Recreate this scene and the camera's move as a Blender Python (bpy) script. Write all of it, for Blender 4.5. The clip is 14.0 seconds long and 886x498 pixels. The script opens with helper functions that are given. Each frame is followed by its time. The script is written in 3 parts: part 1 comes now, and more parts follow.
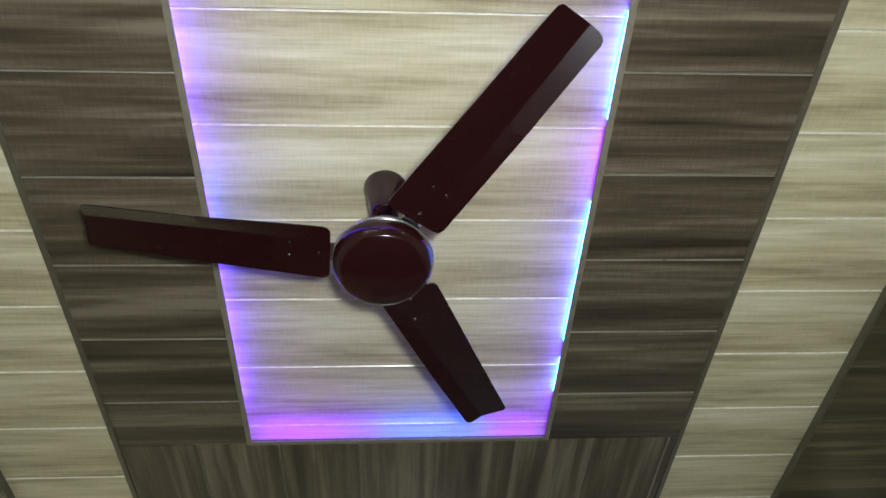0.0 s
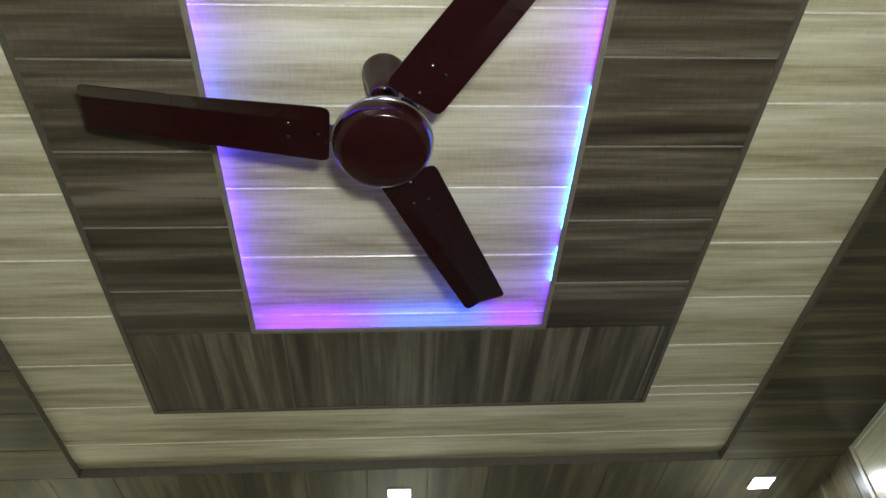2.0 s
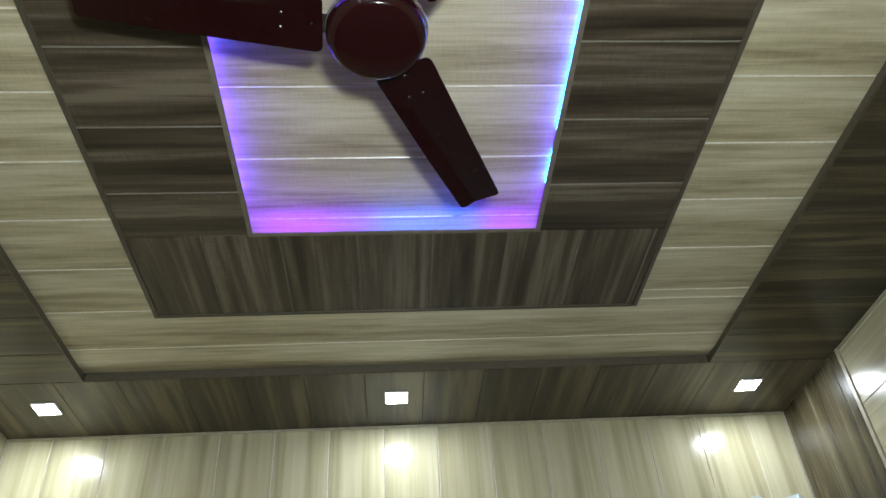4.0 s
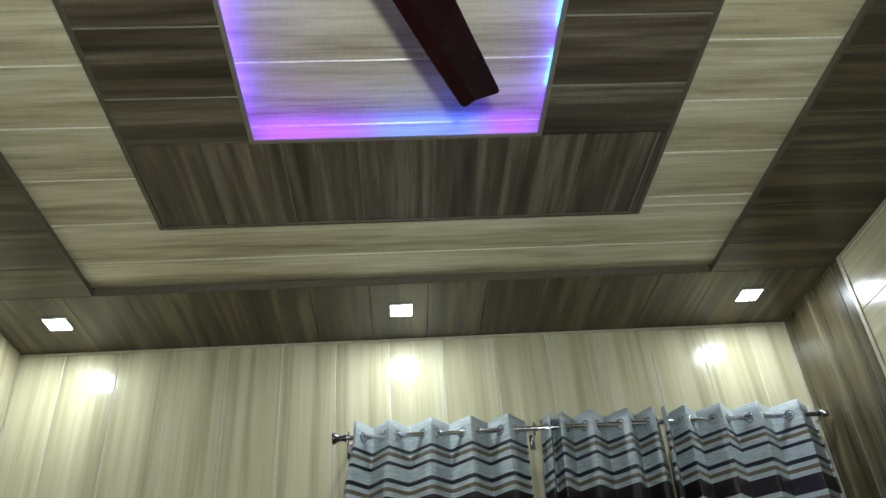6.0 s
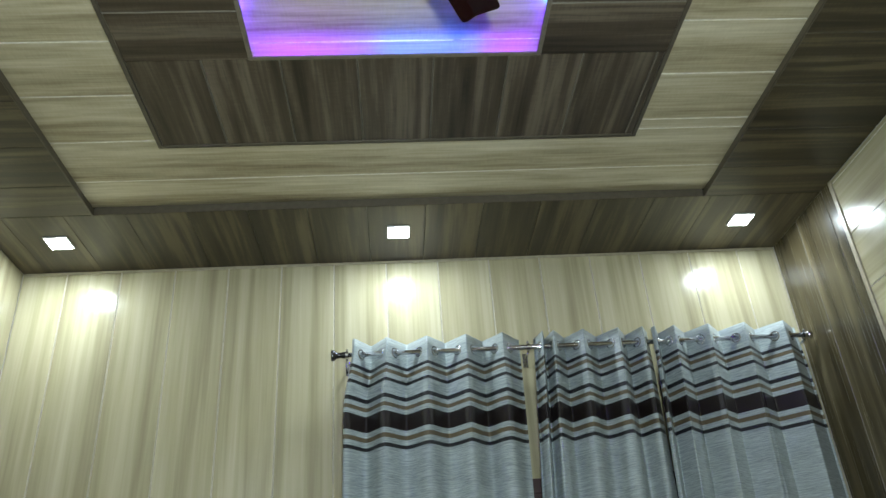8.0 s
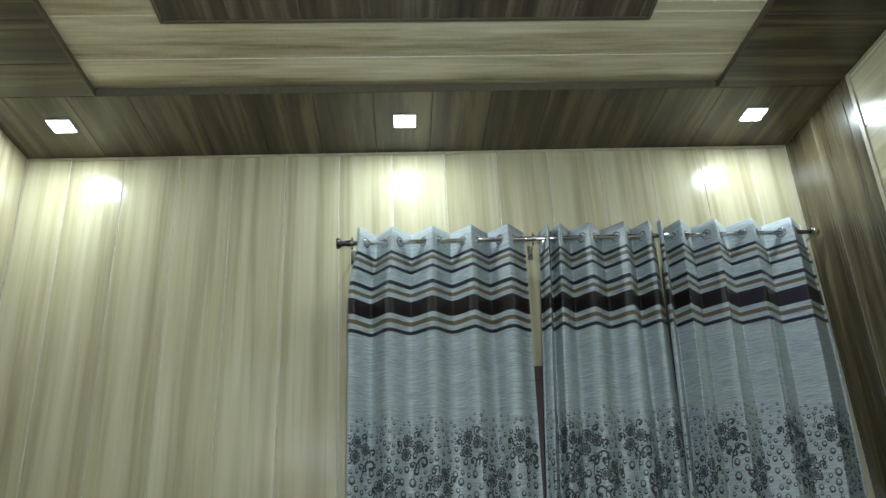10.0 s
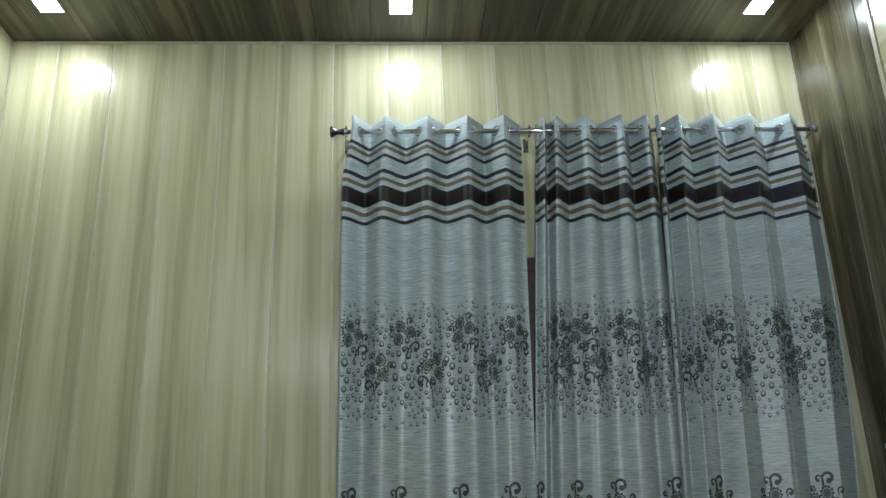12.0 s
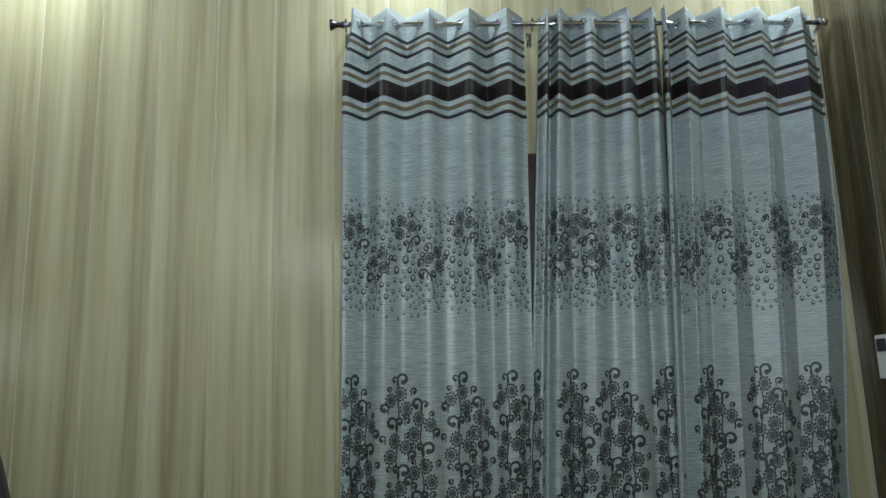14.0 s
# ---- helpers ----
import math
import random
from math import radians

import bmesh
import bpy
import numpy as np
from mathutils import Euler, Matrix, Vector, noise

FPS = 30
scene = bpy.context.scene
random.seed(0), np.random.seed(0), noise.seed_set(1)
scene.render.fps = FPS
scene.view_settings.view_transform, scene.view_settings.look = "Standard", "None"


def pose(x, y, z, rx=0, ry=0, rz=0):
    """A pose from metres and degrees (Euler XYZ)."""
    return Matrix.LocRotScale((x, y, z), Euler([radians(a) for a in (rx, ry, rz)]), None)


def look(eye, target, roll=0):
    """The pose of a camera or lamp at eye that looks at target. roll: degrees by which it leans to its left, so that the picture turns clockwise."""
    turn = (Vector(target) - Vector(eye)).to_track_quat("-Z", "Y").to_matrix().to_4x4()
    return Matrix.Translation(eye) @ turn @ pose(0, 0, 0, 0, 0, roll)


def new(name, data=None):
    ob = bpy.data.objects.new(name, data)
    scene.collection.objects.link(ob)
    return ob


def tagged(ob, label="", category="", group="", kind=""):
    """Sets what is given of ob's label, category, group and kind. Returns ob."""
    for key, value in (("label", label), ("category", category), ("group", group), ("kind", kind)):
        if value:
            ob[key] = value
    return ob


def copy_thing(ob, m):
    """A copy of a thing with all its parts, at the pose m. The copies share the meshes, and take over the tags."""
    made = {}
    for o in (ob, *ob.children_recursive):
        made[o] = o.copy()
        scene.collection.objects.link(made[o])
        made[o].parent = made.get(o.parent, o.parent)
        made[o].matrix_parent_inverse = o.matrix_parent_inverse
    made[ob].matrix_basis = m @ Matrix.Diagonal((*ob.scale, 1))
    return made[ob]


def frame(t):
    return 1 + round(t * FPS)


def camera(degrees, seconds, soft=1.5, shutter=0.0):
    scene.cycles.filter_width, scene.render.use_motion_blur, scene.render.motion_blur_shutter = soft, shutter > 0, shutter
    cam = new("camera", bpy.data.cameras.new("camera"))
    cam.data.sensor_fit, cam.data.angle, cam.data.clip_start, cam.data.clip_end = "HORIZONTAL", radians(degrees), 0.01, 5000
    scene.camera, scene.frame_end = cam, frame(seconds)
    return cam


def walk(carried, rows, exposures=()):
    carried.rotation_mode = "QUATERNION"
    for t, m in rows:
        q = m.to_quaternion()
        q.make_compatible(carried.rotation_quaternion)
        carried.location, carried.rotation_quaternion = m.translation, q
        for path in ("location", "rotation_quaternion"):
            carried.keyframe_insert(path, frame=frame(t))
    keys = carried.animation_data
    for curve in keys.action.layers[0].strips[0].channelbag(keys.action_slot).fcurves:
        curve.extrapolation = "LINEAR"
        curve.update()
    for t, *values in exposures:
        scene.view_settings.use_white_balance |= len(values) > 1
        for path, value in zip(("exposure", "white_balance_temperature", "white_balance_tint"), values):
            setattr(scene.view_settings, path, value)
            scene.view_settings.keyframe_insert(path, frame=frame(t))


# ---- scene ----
cam = camera(59.9, 14.0)
PATH = [
    (0, (-0.093, 0.613, 1.512), (0.037, 1.875, 3.058), -4.6),
    (0.5, (-0.089, 0.634, 1.496), (0.048, 1.941, 3.003), -4.4),
    (1, (-0.088, 0.648, 1.48), (0.052, 2.0, 2.947), -4.6),
    (1.5, (-0.093, 0.655, 1.467), (0.042, 2.047, 2.896), -4.4),
    (2, (-0.097, 0.657, 1.455), (0.036, 2.083, 2.85), -4.3),
    (2.5, (-0.101, 0.659, 1.441), (0.029, 2.118, 2.802), -4.4),
    (3, (-0.104, 0.666, 1.422), (0.033, 2.161, 2.744), -4.5),
    (3.5, (-0.102, 0.679, 1.409), (0.042, 2.205, 2.693), -4.5),
    (6, (-0.092, 0.75, 1.306), (0.032, 2.403, 2.424), -4.5),
    (6.5, (-0.097, 0.751, 1.292), (0.035, 2.427, 2.376), -4.9),
    (7, (-0.089, 0.747, 1.283), (0.048, 2.444, 2.333), -4.9),
    (7.5, (-0.101, 0.746, 1.262), (0.032, 2.465, 2.275), -4.5),
    (8, (-0.113, 0.742, 1.242), (0.023, 2.485, 2.213), -4.2),
    (10.5, (-0.118, 0.832, 1.103), (-0.007, 2.685, 1.847), -2.6),
    (11, (-0.11, 0.839, 1.078), (0.003, 2.708, 1.781), -2.3),
    (11.5, (-0.111, 0.852, 1.048), (0.011, 2.738, 1.701), -2.0),
    (12, (-0.112, 0.877, 0.995), (0.01, 2.779, 1.599), -2.0),
    (12.5, (-0.116, 0.884, 0.978), (0.005, 2.805, 1.52), -2.1),
    (13, (-0.105, 0.88, 0.954), (0.015, 2.815, 1.444), -1.8),
    (13.5, (-0.096, 0.88, 0.936), (0.009, 2.828, 1.379), -1.9),
    (14, (-0.091, 0.867, 0.92), (0.01, 2.827, 1.304), -1.7),
]
walk(cam, [(t, look(eye, target, roll)) for t, eye, target, roll in PATH],
     exposures=[(0.0, 0.14, 6700, 15), (3.0, 0.06, 6650, 14), (6.5, 0.18, 6530, 11), (8.0, 0.28, 6430, 9.5), (11.0, 0.3, 6400, 9), (14.0, 0.36, 6400, 9)])

# ---- light: night, room lamps and the added camera lamp ----
world = bpy.data.worlds.new("night")
scene.world = world
world.use_nodes = True
world.node_tree.nodes["Background"].inputs["Color"].default_value = (0.01, 0.012, 0.02, 1)
world.node_tree.nodes["Background"].inputs["Strength"].default_value = 0.3

SPOT_WATTS = 4.2
SPOT_FACE = 22.0
TUBE_POWER = 38.0
CAMERA_LIGHT_WATTS = 36.5
LED_POWER = 38.0

# ---- plan, metres ----
XL, XR, YB, YF = -1.82, 1.785, -0.76, 4.0
Z_OUT, Z_BAND, Z_RING, Z_MID = 3.0, 3.022, 3.014, 3.086
IN = (-0.531, 0.388, 0.625, 2.612)      # recess with the fan: x0, x1, y0, y1
RING = (-0.953, 0.842, 0.158, 3.08)     # dark ring round it
BAND = (-1.341, 1.266, -0.271, 3.508)   # light band round the ring
FAN = (-0.114, 1.694)
BLADE_Z = 2.803


# ---- materials ----
def material(name):
    m = bpy.data.materials.new(name)
    m.use_nodes = True
    return m, m.node_tree.nodes, m.node_tree.links, m.node_tree.nodes["Principled BSDF"]


def math_node(nodes, links, op, a, b=None):
    n = nodes.new("ShaderNodeMath")
    n.operation = op
    for i, v in enumerate((a, b)):
        if v is None:
            continue
        if isinstance(v, (int, float)):
            n.inputs[i].default_value = v
        else:
            links.new(v, n.inputs[i])
    return n.outputs[0]


def ramp(nodes, links, fac, stops, mode="LINEAR"):
    n = nodes.new("ShaderNodeValToRGB")
    n.color_ramp.interpolation = mode
    els = n.color_ramp.elements
    while len(els) < len(stops):
        els.new(0.5)
    for e, (p, c) in zip(els, stops):
        e.position, e.color = p, (*c, 1)
    links.new(fac, n.inputs[0])
    return n.outputs[0]


def wood_panel(name, dark, mid, light, rough, contrast=1.0, long=0.9, wide=15.0, edge=1.0, ticks=0.24, shares=(1.4, 0.9, 0.45, 0.16)):
    """PVC panel printed with a wood grain. UV: u runs along the panel in metres, v across it."""
    m, nodes, links, bsdf = material(name)
    uv = nodes.new("ShaderNodeUVMap")
    uv.uv_map = "grain"

    def streaks(su, sv, detail, rough_, distort=0.0, offset=0.0):
        mp = nodes.new("ShaderNodeMapping")
        mp.inputs["Scale"].default_value = (su, sv, 1)
        mp.inputs["Location"].default_value = (offset, offset * 0.37, 0)
        links.new(uv.outputs[0], mp.inputs[0])
        t = nodes.new("ShaderNodeTexNoise")
        t.inputs["Scale"].default_value = 1.0
        t.inputs["Detail"].default_value = detail
        t.inputs["Roughness"].default_value = rough_
        t.inputs["Distortion"].default_value = distort
        links.new(mp.outputs[0], t.inputs["Vector"])
        return t.outputs["Fac"]

    broad = streaks(long, wide, 2.0, 0.5, 0.5)
    mid_s = streaks(long * 2.2, wide * 2.7, 3.0, 0.55, 0.3, 11.7)
    fine = streaks(2.6, 85.0, 3.0, 0.6, 0.2, 7.3)
    hair = streaks(9.0, 320.0, 2.0, 0.6, 0.0, 3.1)
    saw = streaks(170.0, 22.0, 2.0, 0.5, 0.0, 5.5)
    sep = nodes.new("ShaderNodeSeparateXYZ")
    links.new(uv.outputs[0], sep.inputs[0])
    # the print is alike on every board: pale along one edge, darker along the other
    v = math_node(nodes, links, "MULTIPLY", math_node(nodes, links, "SINE", math_node(nodes, links, "MULTIPLY", sep.outputs["Y"], 2 * math.pi / 0.25)), -0.13 * edge)
    for field, share in (*zip((broad, mid_s, fine, hair), shares), (saw, ticks)):
        v = math_node(nodes, links, "ADD", v, math_node(nodes, links, "MULTIPLY", math_node(nodes, links, "SUBTRACT", field, 0.5), share * contrast))
    v = math_node(nodes, links, "ADD", v, 0.5)
    col = ramp(nodes, links, v, [(0.08, dark), (0.5, mid), (0.85, light)])
    links.new(col, bsdf.inputs["Base Color"])
    r = math_node(nodes, links, "ADD", math_node(nodes, links, "MULTIPLY", fine, 0.12), rough - 0.06)
    links.new(r, bsdf.inputs["Roughness"])
    bump = nodes.new("ShaderNodeBump")
    bump.inputs["Strength"].default_value = 0.12
    bump.inputs["Distance"].default_value = 0.001
    links.new(math_node(nodes, links, "ADD", hair, math_node(nodes, links, "MULTIPLY", broad, 1.5)), bump.inputs["Height"])
    links.new(bump.outputs[0], bsdf.inputs["Normal"])
    return m


def plain(name, colour, rough=0.5, metal=0.0, coat=0.0, spots=0.15, scale=40.0):
    """A simple surface with slight mottling and smudged gloss."""
    m, nodes, links, bsdf = material(name)
    co = nodes.new("ShaderNodeTexCoord")
    t = nodes.new("ShaderNodeTexNoise")
    t.inputs["Scale"].default_value = scale
    t.inputs["Detail"].default_value = 4.0
    links.new(co.outputs["Object"], t.inputs["Vector"])
    lo = tuple(c * (1 - spots) for c in colour)
    hi = tuple(min(1.0, c * (1 + spots)) for c in colour)
    links.new(ramp(nodes, links, t.outputs["Fac"], [(0.3, lo), (0.7, hi)]), bsdf.inputs["Base Color"])
    links.new(math_node(nodes, links, "ADD", math_node(nodes, links, "MULTIPLY", t.outputs["Fac"], 0.12), max(0.02, rough - 0.06)), bsdf.inputs["Roughness"])
    bsdf.inputs["Metallic"].default_value = metal
    bsdf.inputs["Coat Weight"].default_value = coat
    bsdf.inputs["Coat Roughness"].default_value = 0.08
    return m


def glowing(name, colour, strength):
    m, nodes, links, bsdf = material(name)
    bsdf.inputs["Base Color"].default_value = (*colour, 1)
    bsdf.inputs["Emission Color"].default_value = (*colour, 1)
    bsdf.inputs["Emission Strength"].default_value = strength
    return m


LIGHT_WOOD = wood_panel("cream wood panel", (0.225, 0.172, 0.092), (0.49, 0.428, 0.270), (0.68, 0.615, 0.445), 0.34, 0.72, 1.3, 12.0, ticks=0.26, shares=(1.0, 1.1, 0.75, 0.3))
WALL_WOOD = wood_panel("cream wall panel", (0.235, 0.205, 0.125), (0.475, 0.432, 0.270), (0.615, 0.58, 0.405), 0.20, 0.66, 0.45, 11.0, 0.3, 0.05, (1.35, 0.95, 0.30, 0.08))
DARK_WOOD = wood_panel("grey brown wood panel", (0.024, 0.0165, 0.010), (0.074, 0.0545, 0.034), (0.165, 0.132, 0.092), 0.36, 0.95, 0.8, 12.0, edge=0.6, ticks=0.24, shares=(1.4, 1.15, 0.5, 0.25))
OUTER_WOOD = wood_panel("dark brown wood panel", (0.025, 0.019, 0.010), (0.053, 0.040, 0.020), (0.125, 0.097, 0.050), 0.32, 1.2)
SIDE_WOOD = wood_panel("brown side wall panel", (0.034, 0.026, 0.012), (0.082, 0.066, 0.034), (0.165, 0.138, 0.075), 0.26, 1.0, 0.7, 9.0, 0.4, 0.06, (1.5, 0.8, 0.25, 0.08))
# Groove edges paler than the boards; the highlight along joints is in the colour.
BEAD_LIGHT = plain("pale panel groove with highlight", (0.64, 0.60, 0.48), 0.3)
BEAD_DARK = plain("grey panel groove with highlight", (0.17, 0.15, 0.115), 0.3)
BEAD_NONE = plain("brown panel groove", (0.062, 0.051, 0.031), 0.4)
TRIM = plain("taupe plastic trim", (0.17, 0.145, 0.105), 0.4)
TRIM_DARK = plain("dark plastic trim", (0.085, 0.07, 0.048), 0.4)
TRIM_GREY = plain("grey brown edge strip", (0.098, 0.082, 0.058), 0.6)
TRIM_CREAM = plain("cream plastic trim", (0.42, 0.37, 0.26), 0.35)
BACKING = plain("grey board backing", (0.12, 0.11, 0.09), 0.8)
PLASTER = plain("plaster", (0.6, 0.57, 0.5), 0.85)
FLOOR_TILE = plain("dark brown tile", (0.10, 0.085, 0.07), 0.3, scale=6.0)
MAROON = plain("maroon enamel", (0.0125, 0.0016, 0.0018), 0.27, coat=0.10, spots=0.03, scale=8.0)
MAROON_HUB = plain("maroon hub enamel", (0.015, 0.0024, 0.0026), 0.16, coat=0.15, spots=0.08)
for enamel, gloss in ((MAROON, 0.35), (MAROON_HUB, 0.4)):
    enamel.node_tree.nodes["Principled BSDF"].inputs["Specular IOR Level"].default_value = gloss
CHROME = plain("chrome", (0.62, 0.62, 0.64), 0.14, metal=1.0, spots=0.05)
RIM_METAL = plain("brushed rim metal", (0.13, 0.10, 0.10), 0.22, metal=1.0, spots=0.1)
BLACK_METAL = plain("dark nickel", (0.10, 0.10, 0.11), 0.25, metal=1.0, spots=0.1)
FRAME_WOOD = plain("dark red brown window wood", (0.045, 0.016, 0.012), 0.4)
WHITE_PLASTIC = plain("white plastic", (0.72, 0.72, 0.72), 0.35, spots=0.04)
DARK_PLASTIC = plain("dark grey plastic", (0.05, 0.055, 0.06), 0.35)
BLACK_LEATHER = plain("black leatherette", (0.012, 0.013, 0.015), 0.45, scale=120)
LAMP_FACE = glowing("lamp diffuser", (0.90, 1.0, 0.98), SPOT_FACE)
TUBE_FACE = glowing("tube diffuser", (0.88, 0.95, 1.0), TUBE_POWER)
CAMERA_LIGHT_FACE = glowing("camera light proxy face", (0.9, 1.0, 1.0), 20.0)
LED_VIOLET = glowing("violet led", (0.11, 0.008, 1.0), LED_POWER)
LED_MAGENTA = glowing("magenta led", (0.20, 0.006, 1.0), LED_POWER * 1.1)
EDGE_GLOW_DEEP = glowing("deep blue edge glow", (0.07, 0.03, 1.0), LED_POWER * 0.7)
EDGE_GLOW_PALE = glowing("pale blue edge glow", (0.03, 0.22, 1.0), LED_POWER * 0.9)
LED_CYAN = glowing("sky blue led", (0.04, 0.12, 1.0), LED_POWER * 1.2)


def glass(name):
    m, nodes, links, bsdf = material(name)
    bsdf.inputs["Base Color"].default_value = (0.85, 0.9, 0.92, 1)
    bsdf.inputs["Transmission Weight"].default_value = 1.0
    bsdf.inputs["Roughness"].default_value = 0.03
    return m


GLASS = glass("window glass")

# heights of the woven stripes on the curtains, metres above the floor, from the hem side up
STRIPES = [(2.071, 2.087, "k"), (2.109, 2.128, "b"), (2.150, 2.220, "d"), (2.240, 2.257, "b"), (2.276, 2.294, "k"),
           (2.348, 2.363, "k"), (2.385, 2.402, "b"), (2.415, 2.430, "k")]
INK = {"k": (0.008, 0.008, 0.010), "b": (0.115, 0.088, 0.048), "d": (0.010, 0.006, 0.005)}


def curtain_cloth():
    """Silver grey satin weave with slubs; UV: u along the cloth, v the height, both in metres."""
    m, nodes, links, bsdf = material("silver grey curtain cloth")
    uv = nodes.new("ShaderNodeUVMap")
    uv.uv_map = "grain"

    def slub(su, sv, detail):
        mp = nodes.new("ShaderNodeMapping")
        mp.inputs["Scale"].default_value = (su, sv, 1)
        links.new(uv.outputs[0], mp.inputs[0])
        t = nodes.new("ShaderNodeTexNoise")
        t.inputs["Scale"].default_value = 1.0
        t.inputs["Detail"].default_value = detail
        links.new(mp.outputs[0], t.inputs["Vector"])
        return t.outputs["Fac"]

    a, b = slub(14.0, 260.0, 3.0), slub(40.0, 700.0, 2.0)
    zone = slub(1.2, 7.0, 2.0)
    bars = slub(0.7, 26.0, 3.0)
    v = math_node(nodes, links, "ADD", math_node(nodes, links, "MULTIPLY", a, 0.6), math_node(nodes, links, "MULTIPLY", b, 0.4))
    v = math_node(nodes, links, "ADD", v, math_node(nodes, links, "MULTIPLY", math_node(nodes, links, "SUBTRACT", bars, 0.5), 0.14))
    cloth = ramp(nodes, links, v, [(0.30, (0.155, 0.182, 0.181)), (0.5, (0.32, 0.368, 0.366)), (0.70, (0.52, 0.585, 0.58))])
    sep = nodes.new("ShaderNodeSeparateXYZ")
    links.new(uv.outputs[0], sep.inputs[0])
    z = sep.outputs["Y"]
    out = cloth
    for lo, hi, key in STRIPES:
        inside = math_node(nodes, links, "MULTIPLY", math_node(nodes, links, "GREATER_THAN", z, lo), math_node(nodes, links, "LESS_THAN", z, hi))
        mix = nodes.new("ShaderNodeMix")
        mix.data_type = "RGBA"
        links.new(inside, mix.inputs["Factor"])
        links.new(out, mix.inputs["A"])
        mix.inputs["B"].default_value = (*INK[key], 1)
        out = mix.outputs["Result"]
    links.new(out, bsdf.inputs["Base Color"])
    links.new(math_node(nodes, links, "ADD", math_node(nodes, links, "MULTIPLY", zone, 0.14), 0.31), bsdf.inputs["Roughness"])
    bsdf.inputs["Specular IOR Level"].default_value = 0.5
    bsdf.inputs["Sheen Weight"].default_value = 0.02
    bump = nodes.new("ShaderNodeBump")
    bump.inputs["Strength"].default_value = 0.25
    bump.inputs["Distance"].default_value = 0.0006
    links.new(v, bump.inputs["Height"])
    links.new(bump.outputs[0], bsdf.inputs["Normal"])
    return m


CLOTH = curtain_cloth()
PRINT = plain("charcoal woven print", (0.027, 0.031, 0.033), 0.5, spots=0.3, scale=300)
PRINT_SOFT = plain("grey woven print", (0.085, 0.098, 0.100), 0.5, spots=0.25, scale=300)


# ---- mesh helpers ----
def mesh_of(bm, name, mat, smooth=False):
    me = bpy.data.meshes.new(name)
    bm.to_mesh(me)
    bm.free()
    for mt in (mat if isinstance(mat, (list, tuple)) else [mat]):
        me.materials.append(mt)
    if smooth:
        for p in me.polygons:
            p.use_smooth = True
    return me


def part(name, bm, mat, parent, label="", smooth=False):
    ob = new(name, mesh_of(bm, name, mat, smooth))
    ob.parent = parent
    if label:
        tagged(ob, label)
    return ob


def empty(name, at=(0, 0, 0)):
    ob = new(name)
    ob.location = at
    ob.empty_display_size = 0.05
    return ob


def box(bm, x0, x1, y0, y1, z0, z1, bevel=0.0):
    r = bmesh.ops.create_cube(bm, size=1.0, matrix=Matrix.LocRotScale(((x0 + x1) / 2, (y0 + y1) / 2, (z0 + z1) / 2), None, (x1 - x0, y1 - y0, z1 - z0)))
    if bevel:
        edges = list({e for v in r["verts"] for e in v.link_edges})
        bmesh.ops.bevel(bm, geom=edges, offset=bevel, segments=2, affect="EDGES", profile=0.5)
    return bm


def boxed(*a, bevel=0.0):
    return box(bmesh.new(), *a, bevel=bevel)


def lathe(bm, profile, seg=48, m=Matrix.Identity(4)):
    """Turns a profile of (radius, height) about the z axis."""
    rings = []
    for r, z in profile:
        if r < 1e-6:
            rings.append([bm.verts.new(m @ Vector((0, 0, z)))])
        else:
            rings.append([bm.verts.new(m @ Vector((r * math.cos(2 * math.pi * i / seg), r * math.sin(2 * math.pi * i / seg), z))) for i in range(seg)])
    for a, b in zip(rings, rings[1:]):
        for i in range(seg):
            j = (i + 1) % seg
            if len(a) == 1 and len(b) > 1:
                bm.faces.new((a[0], b[j], b[i]))
            elif len(b) == 1 and len(a) > 1:
                bm.faces.new((a[i], a[j], b[0]))
            elif len(a) > 1:
                bm.faces.new((a[i], a[j], b[j], b[i]))
    bmesh.ops.recalc_face_normals(bm, faces=bm.faces)
    return bm


def plank_faces(length, width, depth=0.008, cham=0.0035):
    """A panel with chamfered long edges, face up at w = 0: vertices (u, v, w) and faces."""
    prof = [(0.0005, -depth), (0.0005, -cham), (cham, 0.0), (width - cham, 0.0), (width - 0.0005, -cham), (width - 0.0005, -depth)]
    verts = [(u, v, w) for u in (0.0, length) for v, w in prof]
    n = len(prof)
    faces = [(i, n + i, n + i + 1, i + 1) for i in range(n - 1)]
    faces += [tuple(range(n)), tuple(range(2 * n - 1, n - 1, -1)), (n - 1, 2 * n - 1, n, 0)]
    return verts, faces


def add_plank(bm, origin, along, across, length, width, shift, depth=0.008, v0=0.0, cham=0.0035):
    """Adds one panel whose face looks towards along x across; shift moves its print lengthwise."""
    uvl = bm.loops.layers.uv.get("grain") or bm.loops.layers.uv.new("grain")
    o, a, c = Vector(origin), Vector(along), Vector(across)
    w = a.cross(c)
    verts, faces = plank_faces(length, width, depth, cham)
    vs = [bm.verts.new(o + a * p[0] + c * p[1] + w * p[2]) for p in verts]
    for f in faces:
        fc = bm.faces.new([vs[i] for i in f])
        fc.material_index = 1 if f in ((1, 7, 8, 2), (3, 9, 10, 4)) else 0
        for loop, i in zip(fc.loops, f):
            loop[uvl].uv = (verts[i][0] + shift, verts[i][1] + v0)


def cuts(lo, hi, phase, pitch):
    """Edges of panels between lo and hi with joints at phase + k * pitch."""
    k = math.ceil((lo + 0.004 - phase) / pitch)
    out = [lo]
    while phase + k * pitch < hi - 0.004:
        out.append(phase + k * pitch)
        k += 1
    return out + [hi]


